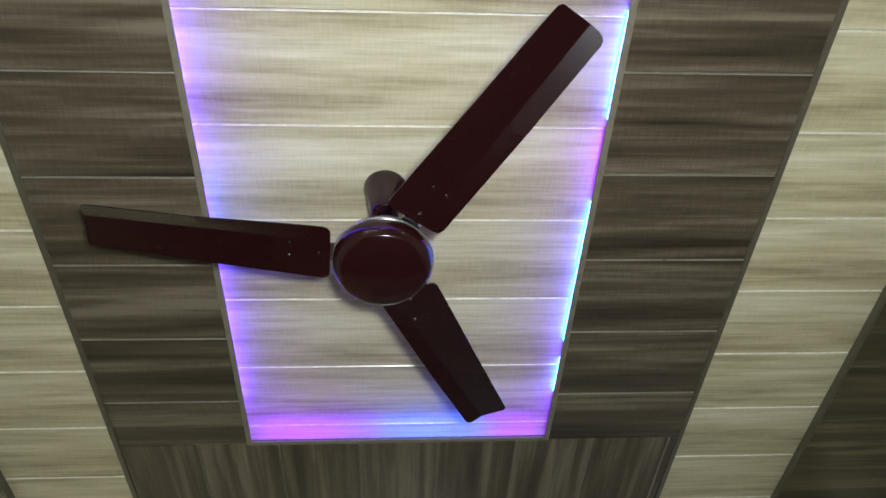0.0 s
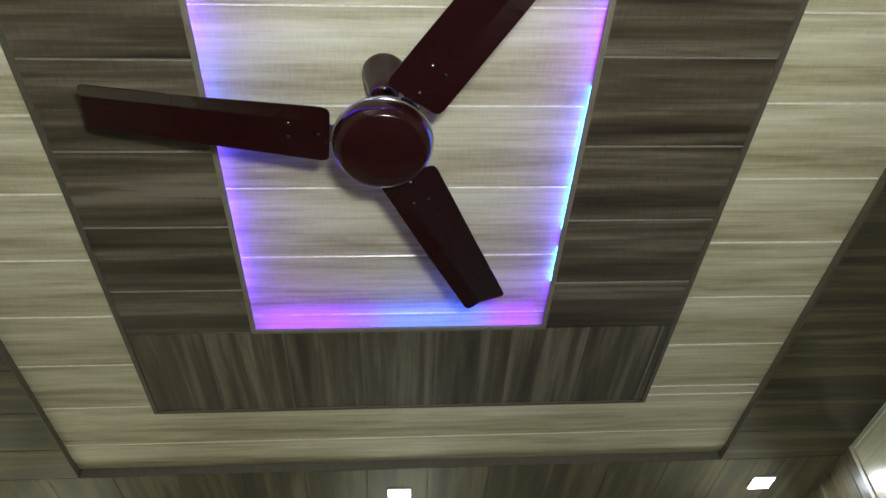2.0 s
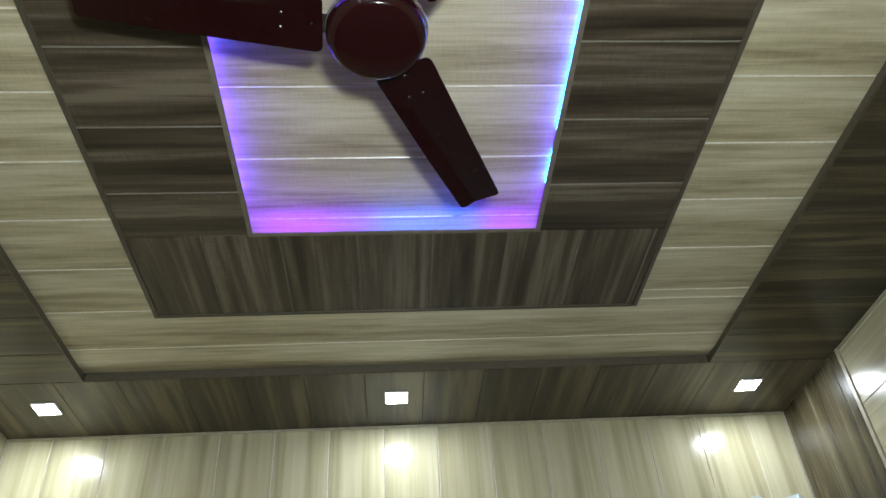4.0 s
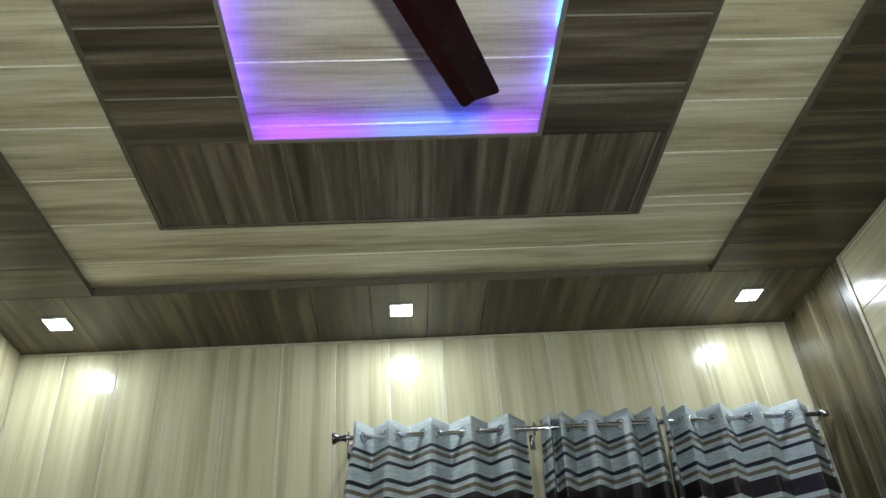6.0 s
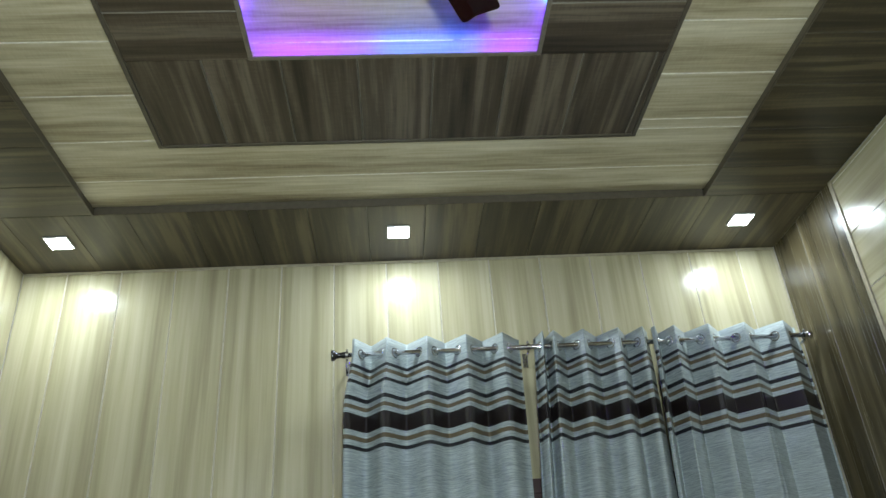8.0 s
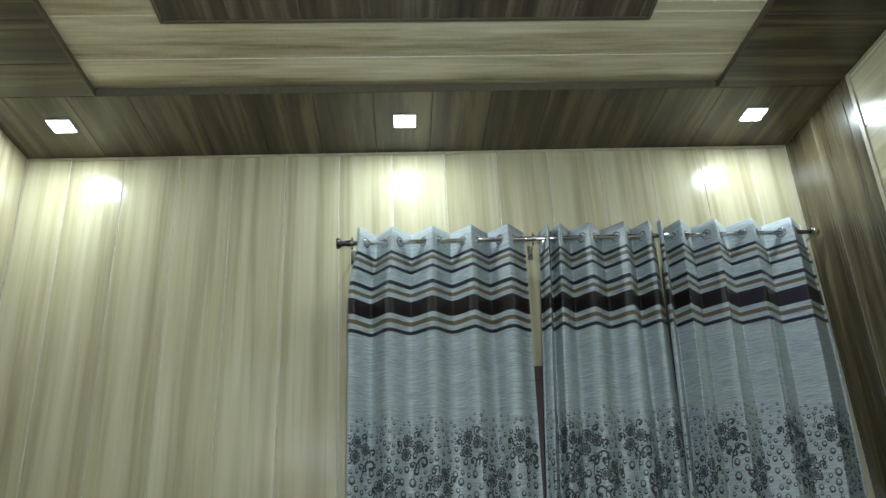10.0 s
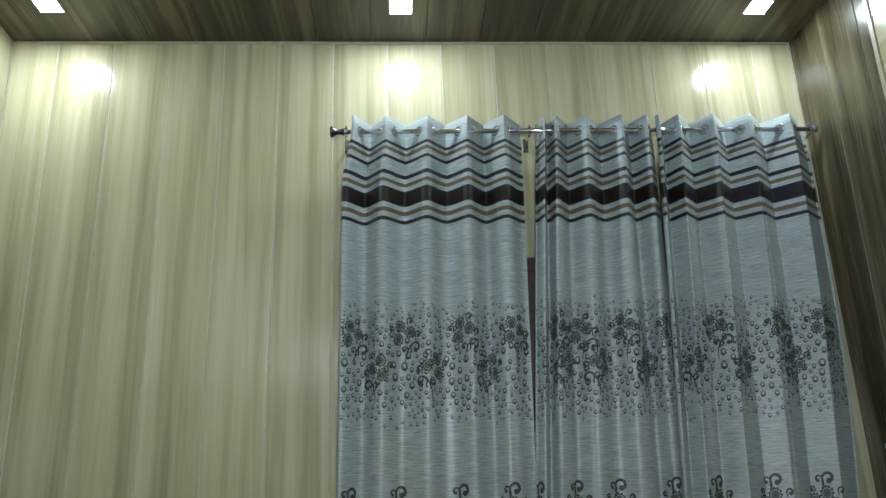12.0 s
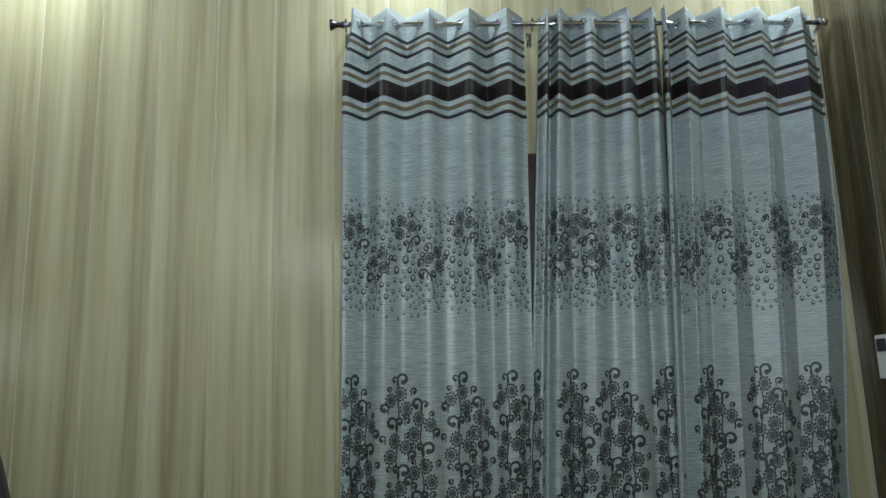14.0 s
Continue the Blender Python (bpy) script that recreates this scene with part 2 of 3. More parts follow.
def ceiling_x(bm, x0, x1, y0, y1, z, phase, pitch, key):
    """Panels that run along x, facing down. The print of a board runs on across the openings."""
    e = cuts(y0, y1, phase, pitch)
    for a, b in zip(e, e[1:]):
        k = math.floor((a + 0.002 - phase) / pitch)
        shift = random.Random(key * 100 + k).uniform(0, 40) + x0
        v0 = (phase + (k + 1) * pitch - b) + random.Random(key * 7 + k).choice((0.0, 3.0, 0.0))
        # across must be -y for a face that looks down: along x, across -y
        add_plank(bm, (x0, b, z), (1, 0, 0), (0, -1, 0), x1 - x0, b - a, shift, v0=v0)


def ceiling_y(bm, x0, x1, y0, y1, z, phase, pitch, key, cham=0.0035):
    """Panels that run along y, facing down."""
    e = cuts(x0, x1, phase, pitch)
    for a, b in zip(e, e[1:]):
        k = math.floor((a + 0.002 - phase) / pitch)
        shift = random.Random(key * 100 + k).uniform(0, 40) + y0
        add_plank(bm, (a, y0, z), (0, 1, 0), (1, 0, 0), y1 - y0, b - a, shift, v0=(a - (phase + k * pitch)), cham=cham)


# ---- ceiling ----
bm = bmesh.new()
ceiling_y(bm, XL, XR, BAND[3], YF, Z_OUT, 0.042, 0.25, 1, 0.0014)
ceiling_y(bm, XL, XR, YB, BAND[2], Z_OUT, 0.042, 0.25, 2, 0.0014)
ceiling_x(bm, XL, BAND[0], BAND[2], BAND[3], Z_OUT, 2.535, 0.252, 3)
ceiling_x(bm, BAND[1], XR, BAND[2], BAND[3], Z_OUT, 2.535, 0.252, 4)
ceiling_outer = tagged(new("ceiling_outer", mesh_of(bm, "ceiling_outer", [OUTER_WOOD, BEAD_NONE])), "lowered outer border of dark brown wood-print ceiling panels", "ceiling", kind="structure")

bm = bmesh.new()
ceiling_x(bm, BAND[0], RING[0], 3.047, 3.299, Z_BAND, 2.795, 0.252, 5)
ceiling_x(bm, RING[0], RING[1], RING[3], 3.299, Z_BAND, 2.795, 0.252, 5)
ceiling_x(bm, RING[1], BAND[1], 3.047, 3.299, Z_BAND, 2.795, 0.252, 5)
# the last board before the curtain wall curves up towards its outer edge
uvl = bm.loops.layers.uv.get("grain")
bend = [(3.2995, 0.008), (3.2995, 0.0035), (3.3025, 0.0), (3.39, 0.0), (3.43, 0.002), (3.468, 0.007), (3.504, 0.015), (3.504, 0.034)]
sides = [[bm.verts.new((x, y, Z_BAND + dz)) for y, dz in bend] for x in (BAND[0], BAND[1])]
for i in range(len(bend) - 1):
    fc = bm.faces.new((sides[0][i], sides[0][i + 1], sides[1][i + 1], sides[1][i]))
    fc.material_index = 1 if i == 1 else 0
    fc.normal_update()
    if fc.normal.z > 0.01:
        fc.normal_flip()
    for loop in fc.loops:
        loop[uvl].uv = (loop.vert.co.x + 17.3, 3.551 - loop.vert.co.y)
ceiling_x(bm, BAND[0], RING[0], RING[2], 3.047, Z_BAND, 2.795, 0.252, 5)
ceiling_x(bm, RING[1], BAND[1], RING[2], 3.047, Z_BAND, 2.742, 0.249, 5)
ceiling_x(bm, BAND[0], BAND[1], BAND[2], RING[2], Z_BAND, 2.795, 0.252, 5)
ceiling_band = tagged(new("ceiling_band", mesh_of(bm, "ceiling_band", [LIGHT_WOOD, BEAD_LIGHT])), "band of cream wood-print ceiling panels", "ceiling", kind="structure")

T = 0.016  # width of the trims
bm = bmesh.new()
ceiling_y(bm, RING[0] + T, RING[1] - T, IN[3] + T, RING[3] - T, Z_RING, 0.05, 0.25, 6)
ceiling_y(bm, RING[0] + T, RING[1] - T, RING[2] + T, IN[2] - T, Z_RING, 0.05, 0.25, 7)
ceiling_x(bm, RING[0] + T, IN[0] - T, IN[2] - T, IN[3] + T, Z_RING, 2.420, 0.2645, 8)
ceiling_x(bm, IN[1] + T, RING[1] - T, IN[2] - T, IN[3] + T, Z_RING, 2.405, 0.2645, 8)
ceiling_ring = tagged(new("ceiling_ring", mesh_of(bm, "ceiling_ring", [DARK_WOOD, BEAD_DARK])), "dropped ring of grey-brown wood-print ceiling panels", "ceiling", kind="structure")

bm = bmesh.new()
ceiling_x(bm, IN[0] - 0.09, IN[1] + 0.09, IN[2] - 0.09, IN[3] + 0.09, Z_MID, 1.802, 0.2750, 9)
ceiling_middle = tagged(new("ceiling_middle", mesh_of(bm, "ceiling_middle", [LIGHT_WOOD, BEAD_LIGHT])), "recessed middle of cream wood-print ceiling panels", "ceiling", kind="structure")

# slab over all, and the sides of the steps
bm = boxed(XL - 0.1, XR + 0.1, YB - 0.1, YF + 0.1, 3.12, 3.25)
for (x0, x1, y0, y1), z0, z1 in (((IN[0] - 0.09, IN[1] + 0.09, IN[2] - 0.09, IN[3] + 0.09), 3.028, 3.119),):
    box(bm, x0 - 0.01, x0, y0, y1, z0, z1)
    box(bm, x1, x1 + 0.01, y0, y1, z0, z1)
    box(bm, x0, x1, y0 - 0.01, y0, z0, z1)
    box(bm, x0, x1, y1, y1 + 0.01, z0, z1)
for x0, x1, y0, y1 in ((RING[0], IN[0] - T, RING[2], RING[3]), (IN[1] + T, RING[1], RING[2], RING[3]), (IN[0] - T, IN[1] + T, RING[2], IN[2] - T), (IN[0] - T, IN[1] + T, IN[3] + T, RING[3])):
    box(bm, x0 + 0.001, x1 - 0.001, y0 + 0.001, y1 - 0.001, Z_RING + 0.0085, Z_RING + 0.0125)
tagged(new("ceiling_slab", mesh_of(bm, "ceiling_slab", BACKING)), "plain slab above the ceiling panels", "ceiling", kind="structure")


def border(name, rect, width, z0, z1, mat, label, outward=True):
    """Four trims round a rectangle, butted at the corners."""
    x0, x1, y0, y1 = rect
    w = width
    bm = bmesh.new()
    if outward:
        box(bm, x0 - w, x0, y0 - w, y1 + w, z0, z1, 0.002)
        box(bm, x1, x1 + w, y0 - w, y1 + w, z0, z1, 0.002)
        box(bm, x0, x1, y0 - w, y0, z0, z1, 0.002)
        box(bm, x0, x1, y1, y1 + w, z0, z1, 0.002)
    else:
        box(bm, x0, x0 + w, y0, y1, z0, z1, 0.002)
        box(bm, x1 - w, x1, y0, y1, z0, z1, 0.002)
        box(bm, x0 + w, x1 - w, y0, y0 + w, z0, z1, 0.002)
        box(bm, x0 + w, x1 - w, y1 - w, y1, z0, z1, 0.002)
    return tagged(new(name, mesh_of(bm, name, mat)), label, "trim", kind="structure")


border("trim_recess", IN, T, Z_RING - 0.004, Z_RING + 0.001, TRIM, "taupe trim round the lit recess")
border("trim_ring", RING, T, Z_RING - 0.004, Z_BAND + 0.004, TRIM_DARK, "thin taupe trim round the dark ring", outward=False)
bm = boxed(BAND[0], BAND[0] + 0.008, BAND[2], BAND[3], Z_OUT - 0.003, Z_BAND + 0.006, bevel=0.002)
box(bm, BAND[1] - 0.008, BAND[1], BAND[2], BAND[3], Z_OUT - 0.003, Z_BAND + 0.006, 0.002)
box(bm, BAND[0] + 0.008, BAND[1] - 0.008, BAND[2] - 0.003, BAND[2] + 0.005, Z_OUT - 0.002, Z_BAND + 0.006, 0.0015)
tagged(new("trim_band", mesh_of(bm, "trim_band", TRIM_DARK)), "thin dark trim at the step of the outer border", "trim", kind="structure")
bm = boxed(BAND[0] + 0.008, BAND[1] - 0.008, BAND[3] - 0.002, BAND[3] + 0.001, Z_OUT + 0.002, Z_BAND + 0.036)
tagged(new("trim_front", mesh_of(bm, "trim_front", TRIM_GREY)), "grey brown edge strip of the light panel band", "trim", kind="structure")


# ---- coloured light strips hidden in the recess ----
def led_strip(axis, fixed, runs, label, base=Z_RING + 0.020):
    """A strip on the ledge of the recess; runs: from, to, material along it."""
    strip = empty("led_strip", (fixed, (runs[0][0] + runs[-1][1]) / 2, base) if axis == "y" else ((runs[0][0] + runs[-1][1]) / 2, fixed, base))
    o = strip.location
    for a, b, mat in runs:
        if axis == "y":
            bm = boxed(-0.003, 0.003, a - o[1], b - o[1], 0.003, 0.012)
        else:
            bm = boxed(a - o[0], b - o[0], -0.003, 0.003, 0.003, 0.012)
        part("led_segment", bm, mat, strip)
    tagged(strip, label, "light strip", "light strips round the recess")


G = 0.049
led_strip("y", IN[0] - G, [(IN[2], 1.66, LED_VIOLET), (1.66, 1.95, LED_CYAN), (1.95, IN[3], LED_VIOLET)],
          "violet and blue LED strip hidden in the ceiling recess")
led_strip("y", IN[1] + G, [(IN[2], 1.48, LED_VIOLET), (1.48, 1.70, LED_MAGENTA), (1.70, IN[3], LED_VIOLET)],
          "violet and blue LED strip along the recess edge")
# Extra unseen strips, added to give the thin lit blue line along the edges.
led_strip("y", IN[1] + 0.024, [(1.24, 1.50, EDGE_GLOW_PALE), (1.74, 2.24, EDGE_GLOW_PALE), (2.32, 2.47, EDGE_GLOW_PALE)], "added sky blue glow strip for the bright line at the recess edge", Z_MID - 0.013)
led_strip("y", IN[0] - 0.024, [(0.90, 1.60, EDGE_GLOW_DEEP), (1.70, 2.50, EDGE_GLOW_DEEP)], "added blue glow strip for the lit line at the recess edge", Z_MID - 0.013)
led_strip("x", IN[3] + G, [(IN[0], -0.26, LED_MAGENTA), (-0.26, -0.14, LED_VIOLET), (-0.14, 0.22, LED_CYAN), (0.22, IN[1], LED_MAGENTA)],
          "magenta and blue LED strip hidden in the ceiling recess")
led_strip("x", IN[2] - G, [(IN[0], 0.0, LED_VIOLET), (0.0, IN[1], LED_MAGENTA)], "violet and magenta LED strip in the recess")


# ---- square downlights ----
def downlight():
    lamp = empty("ceiling_spotlight")
    bm = bmesh.new()
    s, w = 0.051, 0.006
    for x0, x1, y0, y1 in ((-s, -s + w, -s, s), (s - w, s, -s, s), (-s + w, s - w, -s, -s + w), (-s + w, s - w, s - w, s)):
        box(bm, x0, x1, y0, y1, -0.007, 0.0, 0.0015)
    part("frame", bm, WHITE_PLASTIC, lamp, "white square lamp frame")
    part("diffuser", boxed(-s + w, s - w, -s + w, s - w, -0.0085, -0.001), LAMP_FACE, lamp, "glowing square diffuser")
    data = bpy.data.lights.new("downlight", "AREA")
    data.shape, data.size, data.energy, data.color = "SQUARE", 0.09, SPOT_WATTS, (0.85, 0.98, 1.06)
    data.spread = math.radians(180)
    beam = new("beam", data)
    beam.parent = lamp
    beam.location = (0, 0, -0.011)
    return tagged(lamp, "square white LED downlight, lit, set in the dark ceiling border", "ceiling lamp", "ceiling downlights")


lamp = downlight()
lamp.location = (-1.551, 3.717, Z_OUT)
# The row at y = -0.48 is unseen, added as a mirror of the front.
for x, y in ((-0.075, 3.72), (1.503, 3.712), (-1.551, -0.48), (-0.075, -0.48), (1.503, -0.48)):
    copy_thing(lamp, pose(x, y, Z_OUT))


# ---- ceiling fan ----
DIHEDRAL = 0.088


def blade_mesh(bm):
    """One blade along +x from its root, rising slightly, creased along its length; a closed shell."""
    r0, r1 = 0.116, 0.644
    n = 26
    rows = []
    for i in range(n + 1):
        t = 0.5 - 0.5 * math.cos(math.pi * i / n)
        r = r0 + (r1 - r0) * t
        wl, wt = 0.073 - 0.026 * t, 0.068 - 0.002 * t
        for rad, side in ((0.012, 0), (0.017, 1)):
            end = (r1 - r) / rad
            if end < 1:
                cut = rad * (1 - math.sqrt(max(0.0, 1 - (1 - end) ** 2)))
                wl, wt = (wl - cut, wt) if side == 0 else (wl, wt - cut)
        start = (r - r0) / 0.018
        if start < 1:
            cut = 0.016 * (1 - math.sqrt(max(0.0, 1 - (1 - start) ** 2)))
            wl, wt = wl - cut, wt - cut
        crease = 0.030 - 0.003 * t
        # flat near the root, fully creased towards the tip
        fold = min(1.0, max(0.0, (t - 0.05) / 0.5))
        tilt, bend = math.radians(4 * fold), math.radians(-22 * fold)
        section = []
        for w in (-wl, -wl * 0.5, 0.0, crease - 0.004, crease - 0.0012, crease + 0.0012, crease + 0.004, wt):
            z = w * math.tan(tilt)
            if w > crease:
                z = crease * math.tan(tilt) + (w - crease) * math.tan(bend)
            section.append((r, w, z + DIHEDRAL * r))
        rows.append(section)
    top = [[bm.verts.new((x, y, z + 0.0015)) for x, y, z in s] for s in rows]
    low = [[bm.verts.new((x, y, z - 0.0015)) for x, y, z in s] for s in rows]
    m = len(rows[0])
    for i in range(n):
        for j in range(m - 1):
            bm.faces.new((top[i][j], top[i + 1][j], top[i + 1][j + 1], top[i][j + 1]))
            bm.faces.new((low[i][j], low[i][j + 1], low[i + 1][j + 1], low[i + 1][j]))
        bm.faces.new((top[i][0], low[i][0], low[i + 1][0], top[i + 1][0]))
        bm.faces.new((top[i][-1], top[i + 1][-1], low[i + 1][-1], low[i][-1]))
    for j in range(m - 1):
        bm.faces.new((top[0][j], top[0][j + 1], low[0][j + 1], low[0][j]))
        bm.faces.new((top[n][j], low[n][j], low[n][j + 1], top[n][j + 1]))
    bmesh.ops.recalc_face_normals(bm, faces=bm.faces)
    return bm


def ceiling_fan():
    fan = empty("ceiling_fan", (*FAN, BLADE_Z))
    fan.rotation_euler = (-0.030, 0.010, 0)
    top = Z_MID - BLADE_Z + 0.003
    # bell canopy at the ceiling
    part("canopy", lathe(bmesh.new(), [(0.0, top), (0.050, top), (0.054, top - 0.006), (0.054, top - 0.014), (0.049, top - 0.032), (0.042, top - 0.064), (0.036, top - 0.096), (0.033, top - 0.116), (0.029, top - 0.122), (0.0, top - 0.122)]),
         MAROON_HUB, fan, "maroon bell-shaped canopy", True)
    part("down_rod", lathe(bmesh.new(), [(0.0, top - 0.11), (0.0135, top - 0.11), (0.0135, 0.05), (0.0, 0.05)], 24), MAROON, fan, smooth=True)
    part("lower_cup", lathe(bmesh.new(), [(0.0, 0.100), (0.019, 0.100), (0.023, 0.092), (0.028, 0.072), (0.040, 0.058), (0.0, 0.054)], 32), CHROME, fan, "bright metal collar", smooth=True)
    # motor: upper shell, bright rim, lower cover
    part("motor_housing", lathe(bmesh.new(), [(0.0, 0.058), (0.045, 0.056), (0.080, 0.044), (0.098, 0.026), (0.104, 0.010), (0.104, -0.004), (0.0, -0.004)], 64), MAROON, fan, smooth=True)
    part("chrome_rim", lathe(bmesh.new(), [(0.102, 0.006), (0.1095, 0.005), (0.1115, 0.001), (0.1105, -0.004), (0.102, -0.006), (0.102, 0.006)], 64), CHROME, fan, "bright metal rim", True)
    part("lower_cover", lathe(bmesh.new(), [(0.0, -0.003), (0.108, -0.003), (0.1095, -0.008), (0.1085, -0.020), (0.105, -0.032), (0.1015, -0.038), (0.1000, -0.0395), (0.0985, -0.0425), (0.0945, -0.0462), (0.086, -0.0485), (0.06, -0.051), (0.03, -0.0522), (0.0, -0.0525)], 72),
         MAROON_HUB, fan, "glossy maroon shallow cover", True)
    shape = mesh_of(blade_mesh(bmesh.new()), "blade", MAROON)
    for p in shape.polygons:
        p.use_smooth = False
    screw_shape = mesh_of(lathe(bmesh.new(), [(0.0, -0.0052), (0.0025, -0.0048), (0.0046, -0.0028), (0.005, 0.0), (0.0, 0.001)], 12), "screw", RIM_METAL, True)
    arm_shape = mesh_of(boxed(0.090, 0.150, -0.024, 0.024, 0.003, 0.008, bevel=0.001), "bracket", CHROME)
    for a in (63.8, 183.8, 304.6):
        blade = new("blade", shape)
        blade.parent = fan
        blade.rotation_euler = (0, 0, math.radians(a))
        tagged(blade, "dark maroon glossy metal blade")
        arm = new("bracket", arm_shape)
        arm.parent = blade
        arm.location = (0, 0, DIHEDRAL * 0.12)
        for r, w in ((0.139, 0.0), (0.2035, 0.0203), (0.205, -0.0148)):
            screw = new("screw", screw_shape)
            screw.parent = blade
            screw.location = (r, w, DIHEDRAL * r - 0.0016)
            tagged(screw, "round metal screw head")
    return tagged(fan, "dark maroon three-blade ceiling fan hanging still", "ceiling fan")


ceiling_fan()


# ---- curtains ----
ROD_Y, ROD_Z = 3.885, 2.484


class Drape:
    """The shape of one hanging eyelet curtain: folds of a period, first front fold at a place, edges that wander with height."""

    def __init__(self, x0, x1, peaks, lean0, lean1, seed, flat=0.0, flare=0.0, belly=0.0):
        self.flat, self.flare, self.belly = flat, flare, belly
        self.x0, self.x1, self.lean0, self.lean1 = x0, x1, lean0, lean1
        self.rnd = random.Random(seed)
        self.peaks = peaks
        self.top, self.hem = 2.545, 0.40
        self.wob = [self.rnd.uniform(-1, 1) for _ in range(40)]
        # length along the cloth as a function of the share across, at the height of the print
        self.n = 400
        self.table = [0.0]
        for i in range(self.n):
            a, b = self.at(i / self.n, 1.4), self.at((i + 1) / self.n, 1.4)
            self.table.append(self.table[-1] + (a - b).length)

    def wave(self, x):
        """1 at a front fold, -1 midway between two."""
        p = self.peaks
        if x <= p[0]:
            per, d = p[1] - p[0], p[0] - x
        elif x >= p[-1]:
            per, d = p[-1] - p[-2], x - p[-1]
        else:
            k = max(i for i in range(len(p) - 1) if p[i] <= x)
            per = p[k + 1] - p[k]
            d = min(x - p[k], p[k + 1] - x)
        ph = (d / per) % 1.0
        tri = 1 - 4 * min(ph, 1 - ph)
        soft = math.cos(2 * math.pi * ph)
        return tri, soft

    def at(self, u, z):
        drop = (self.top - z) / (self.top - self.hem)
        x = self.x0 + (self.x1 - self.x0) * u
        tri, soft = self.wave(x)
        k = min(1.0, drop * 1.3)
        round_ = min(1.0, drop * 3.0) * 0.92 * (1 - self.flat)
        w = tri * (1 - round_) + soft * round_
        amp = 0.050 - 0.013 * min(1.0, drop / 0.25) - 0.014 * min(1.0, max(0.0, drop - 0.25) / 0.35)
        back = 0.013 * max(0.0, 1 - drop / 0.09)
        if self.flat and not 1.30 < x < 1.47:
            amp *= 1 + 0.25 * min(1.0, drop * 3.2)
        i = int(u * 18)
        f = u * 18 - i
        f = f * f * (3 - 2 * f)
        wob = self.wob[i] * (1 - f) + self.wob[i + 1] * f
        wob2 = math.sin(9 * u + 2.2 * drop + self.wob[30] * 3)
        loose = 1 - 0.9 * self.flat * (1 if x > 1.30 else 0.3)
        y = ROD_Y + back - amp * w + (0.010 * wob + 0.004 * wob2) * loose * min(1.0, drop * 2.2)
        move = self.lean0 * (1 - u) + self.lean1 * u
        xx = x + move * drop + 0.006 * wob2 * drop
        out = min(1.0, max(0.0, (drop - 0.02) / 0.13))
        xx -= self.flare * (1 - u) ** 4 * out * out * (3 - 2 * out)
        xx += self.belly * u ** 3 * math.sin(math.pi * min(1.0, drop * 1.1))
        return Vector((xx, min(y, 3.972), z))

    def share(self, s):
        """The share across at a length s along the cloth."""
        s = max(0.0, min(self.table[-1], s))
        lo, hi = 0, self.n
        while hi - lo > 1:
            m = (lo + hi) // 2
            if self.table[m] <= s:
                lo = m
            else:
                hi = m
        d = self.table[hi] - self.table[lo]
        return (lo + (s - self.table[lo]) / d) / self.n

    def along(self, x):
        """Length along the cloth at the place x, near the height of the print."""
        best = min(range(self.n + 1), key=lambda i: abs(self.at(i / self.n, 1.4).x - x))
        return self.table[best]

    def on(self, s, z, lift):
        u = self.share(s)
        p = self.at(u, z)
        e = 0.004
        du = self.at(min(1, u + e), z) - self.at(max(0, u - e), z)
        n = Vector((du.y, -du.x, 0)).normalized()
        return p + n * lift

    def cloth(self):
        bm = bmesh.new()
        uvl = bm.loops.layers.uv.new("grain")
        nx, nz = 200, 54
        zs = [self.top - (self.top - self.hem) * (j / nz) for j in range(nz + 1)]
        grid, uv = [], []
        for i in range(nx + 1):
            u = i / nx
            s = self.table[round(u * self.n)]
            grid.append([bm.verts.new(self.at(u, z)) for z in zs])
            uv.append(s)
        for i in range(nx):
            for j in range(nz):
                f = bm.faces.new((grid[i][j], grid[i][j + 1], grid[i + 1][j + 1], grid[i + 1][j]))
                for loop, (a, b) in zip(f.loops, ((i, j), (i, j + 1), (i + 1, j + 1), (i + 1, j))):
                    loop[uvl].uv = (uv[a], zs[b])
                f.smooth = True
        # back of the cloth, 2 mm behind
        back = [[bm.verts.new(v.co + Vector((0, 0.002, 0))) for v in col] for col in grid]
        for i in range(nx):
            for j in range(nz):
                f = bm.faces.new((back[i][j], back[i + 1][j], back[i + 1][j + 1], back[i][j + 1]))
                for loop, (a, b) in zip(f.loops, ((i, j), (i + 1, j), (i + 1, j + 1), (i, j + 1))):
                    loop[uvl].uv = (uv[a], zs[b])
                f.smooth = True
        for i in (0, nx):
            for j in range(nz):
                q = (grid[i][j], back[i][j], back[i][j + 1], grid[i][j + 1])
                bm.faces.new(q if i == 0 else q[::-1])
        for j in (0, nz):
            for i in range(nx):
                q = (grid[i][j], grid[i + 1][j], back[i + 1][j], back[i][j])
                bm.faces.new(q if j == 0 else q[::-1])
        return bm


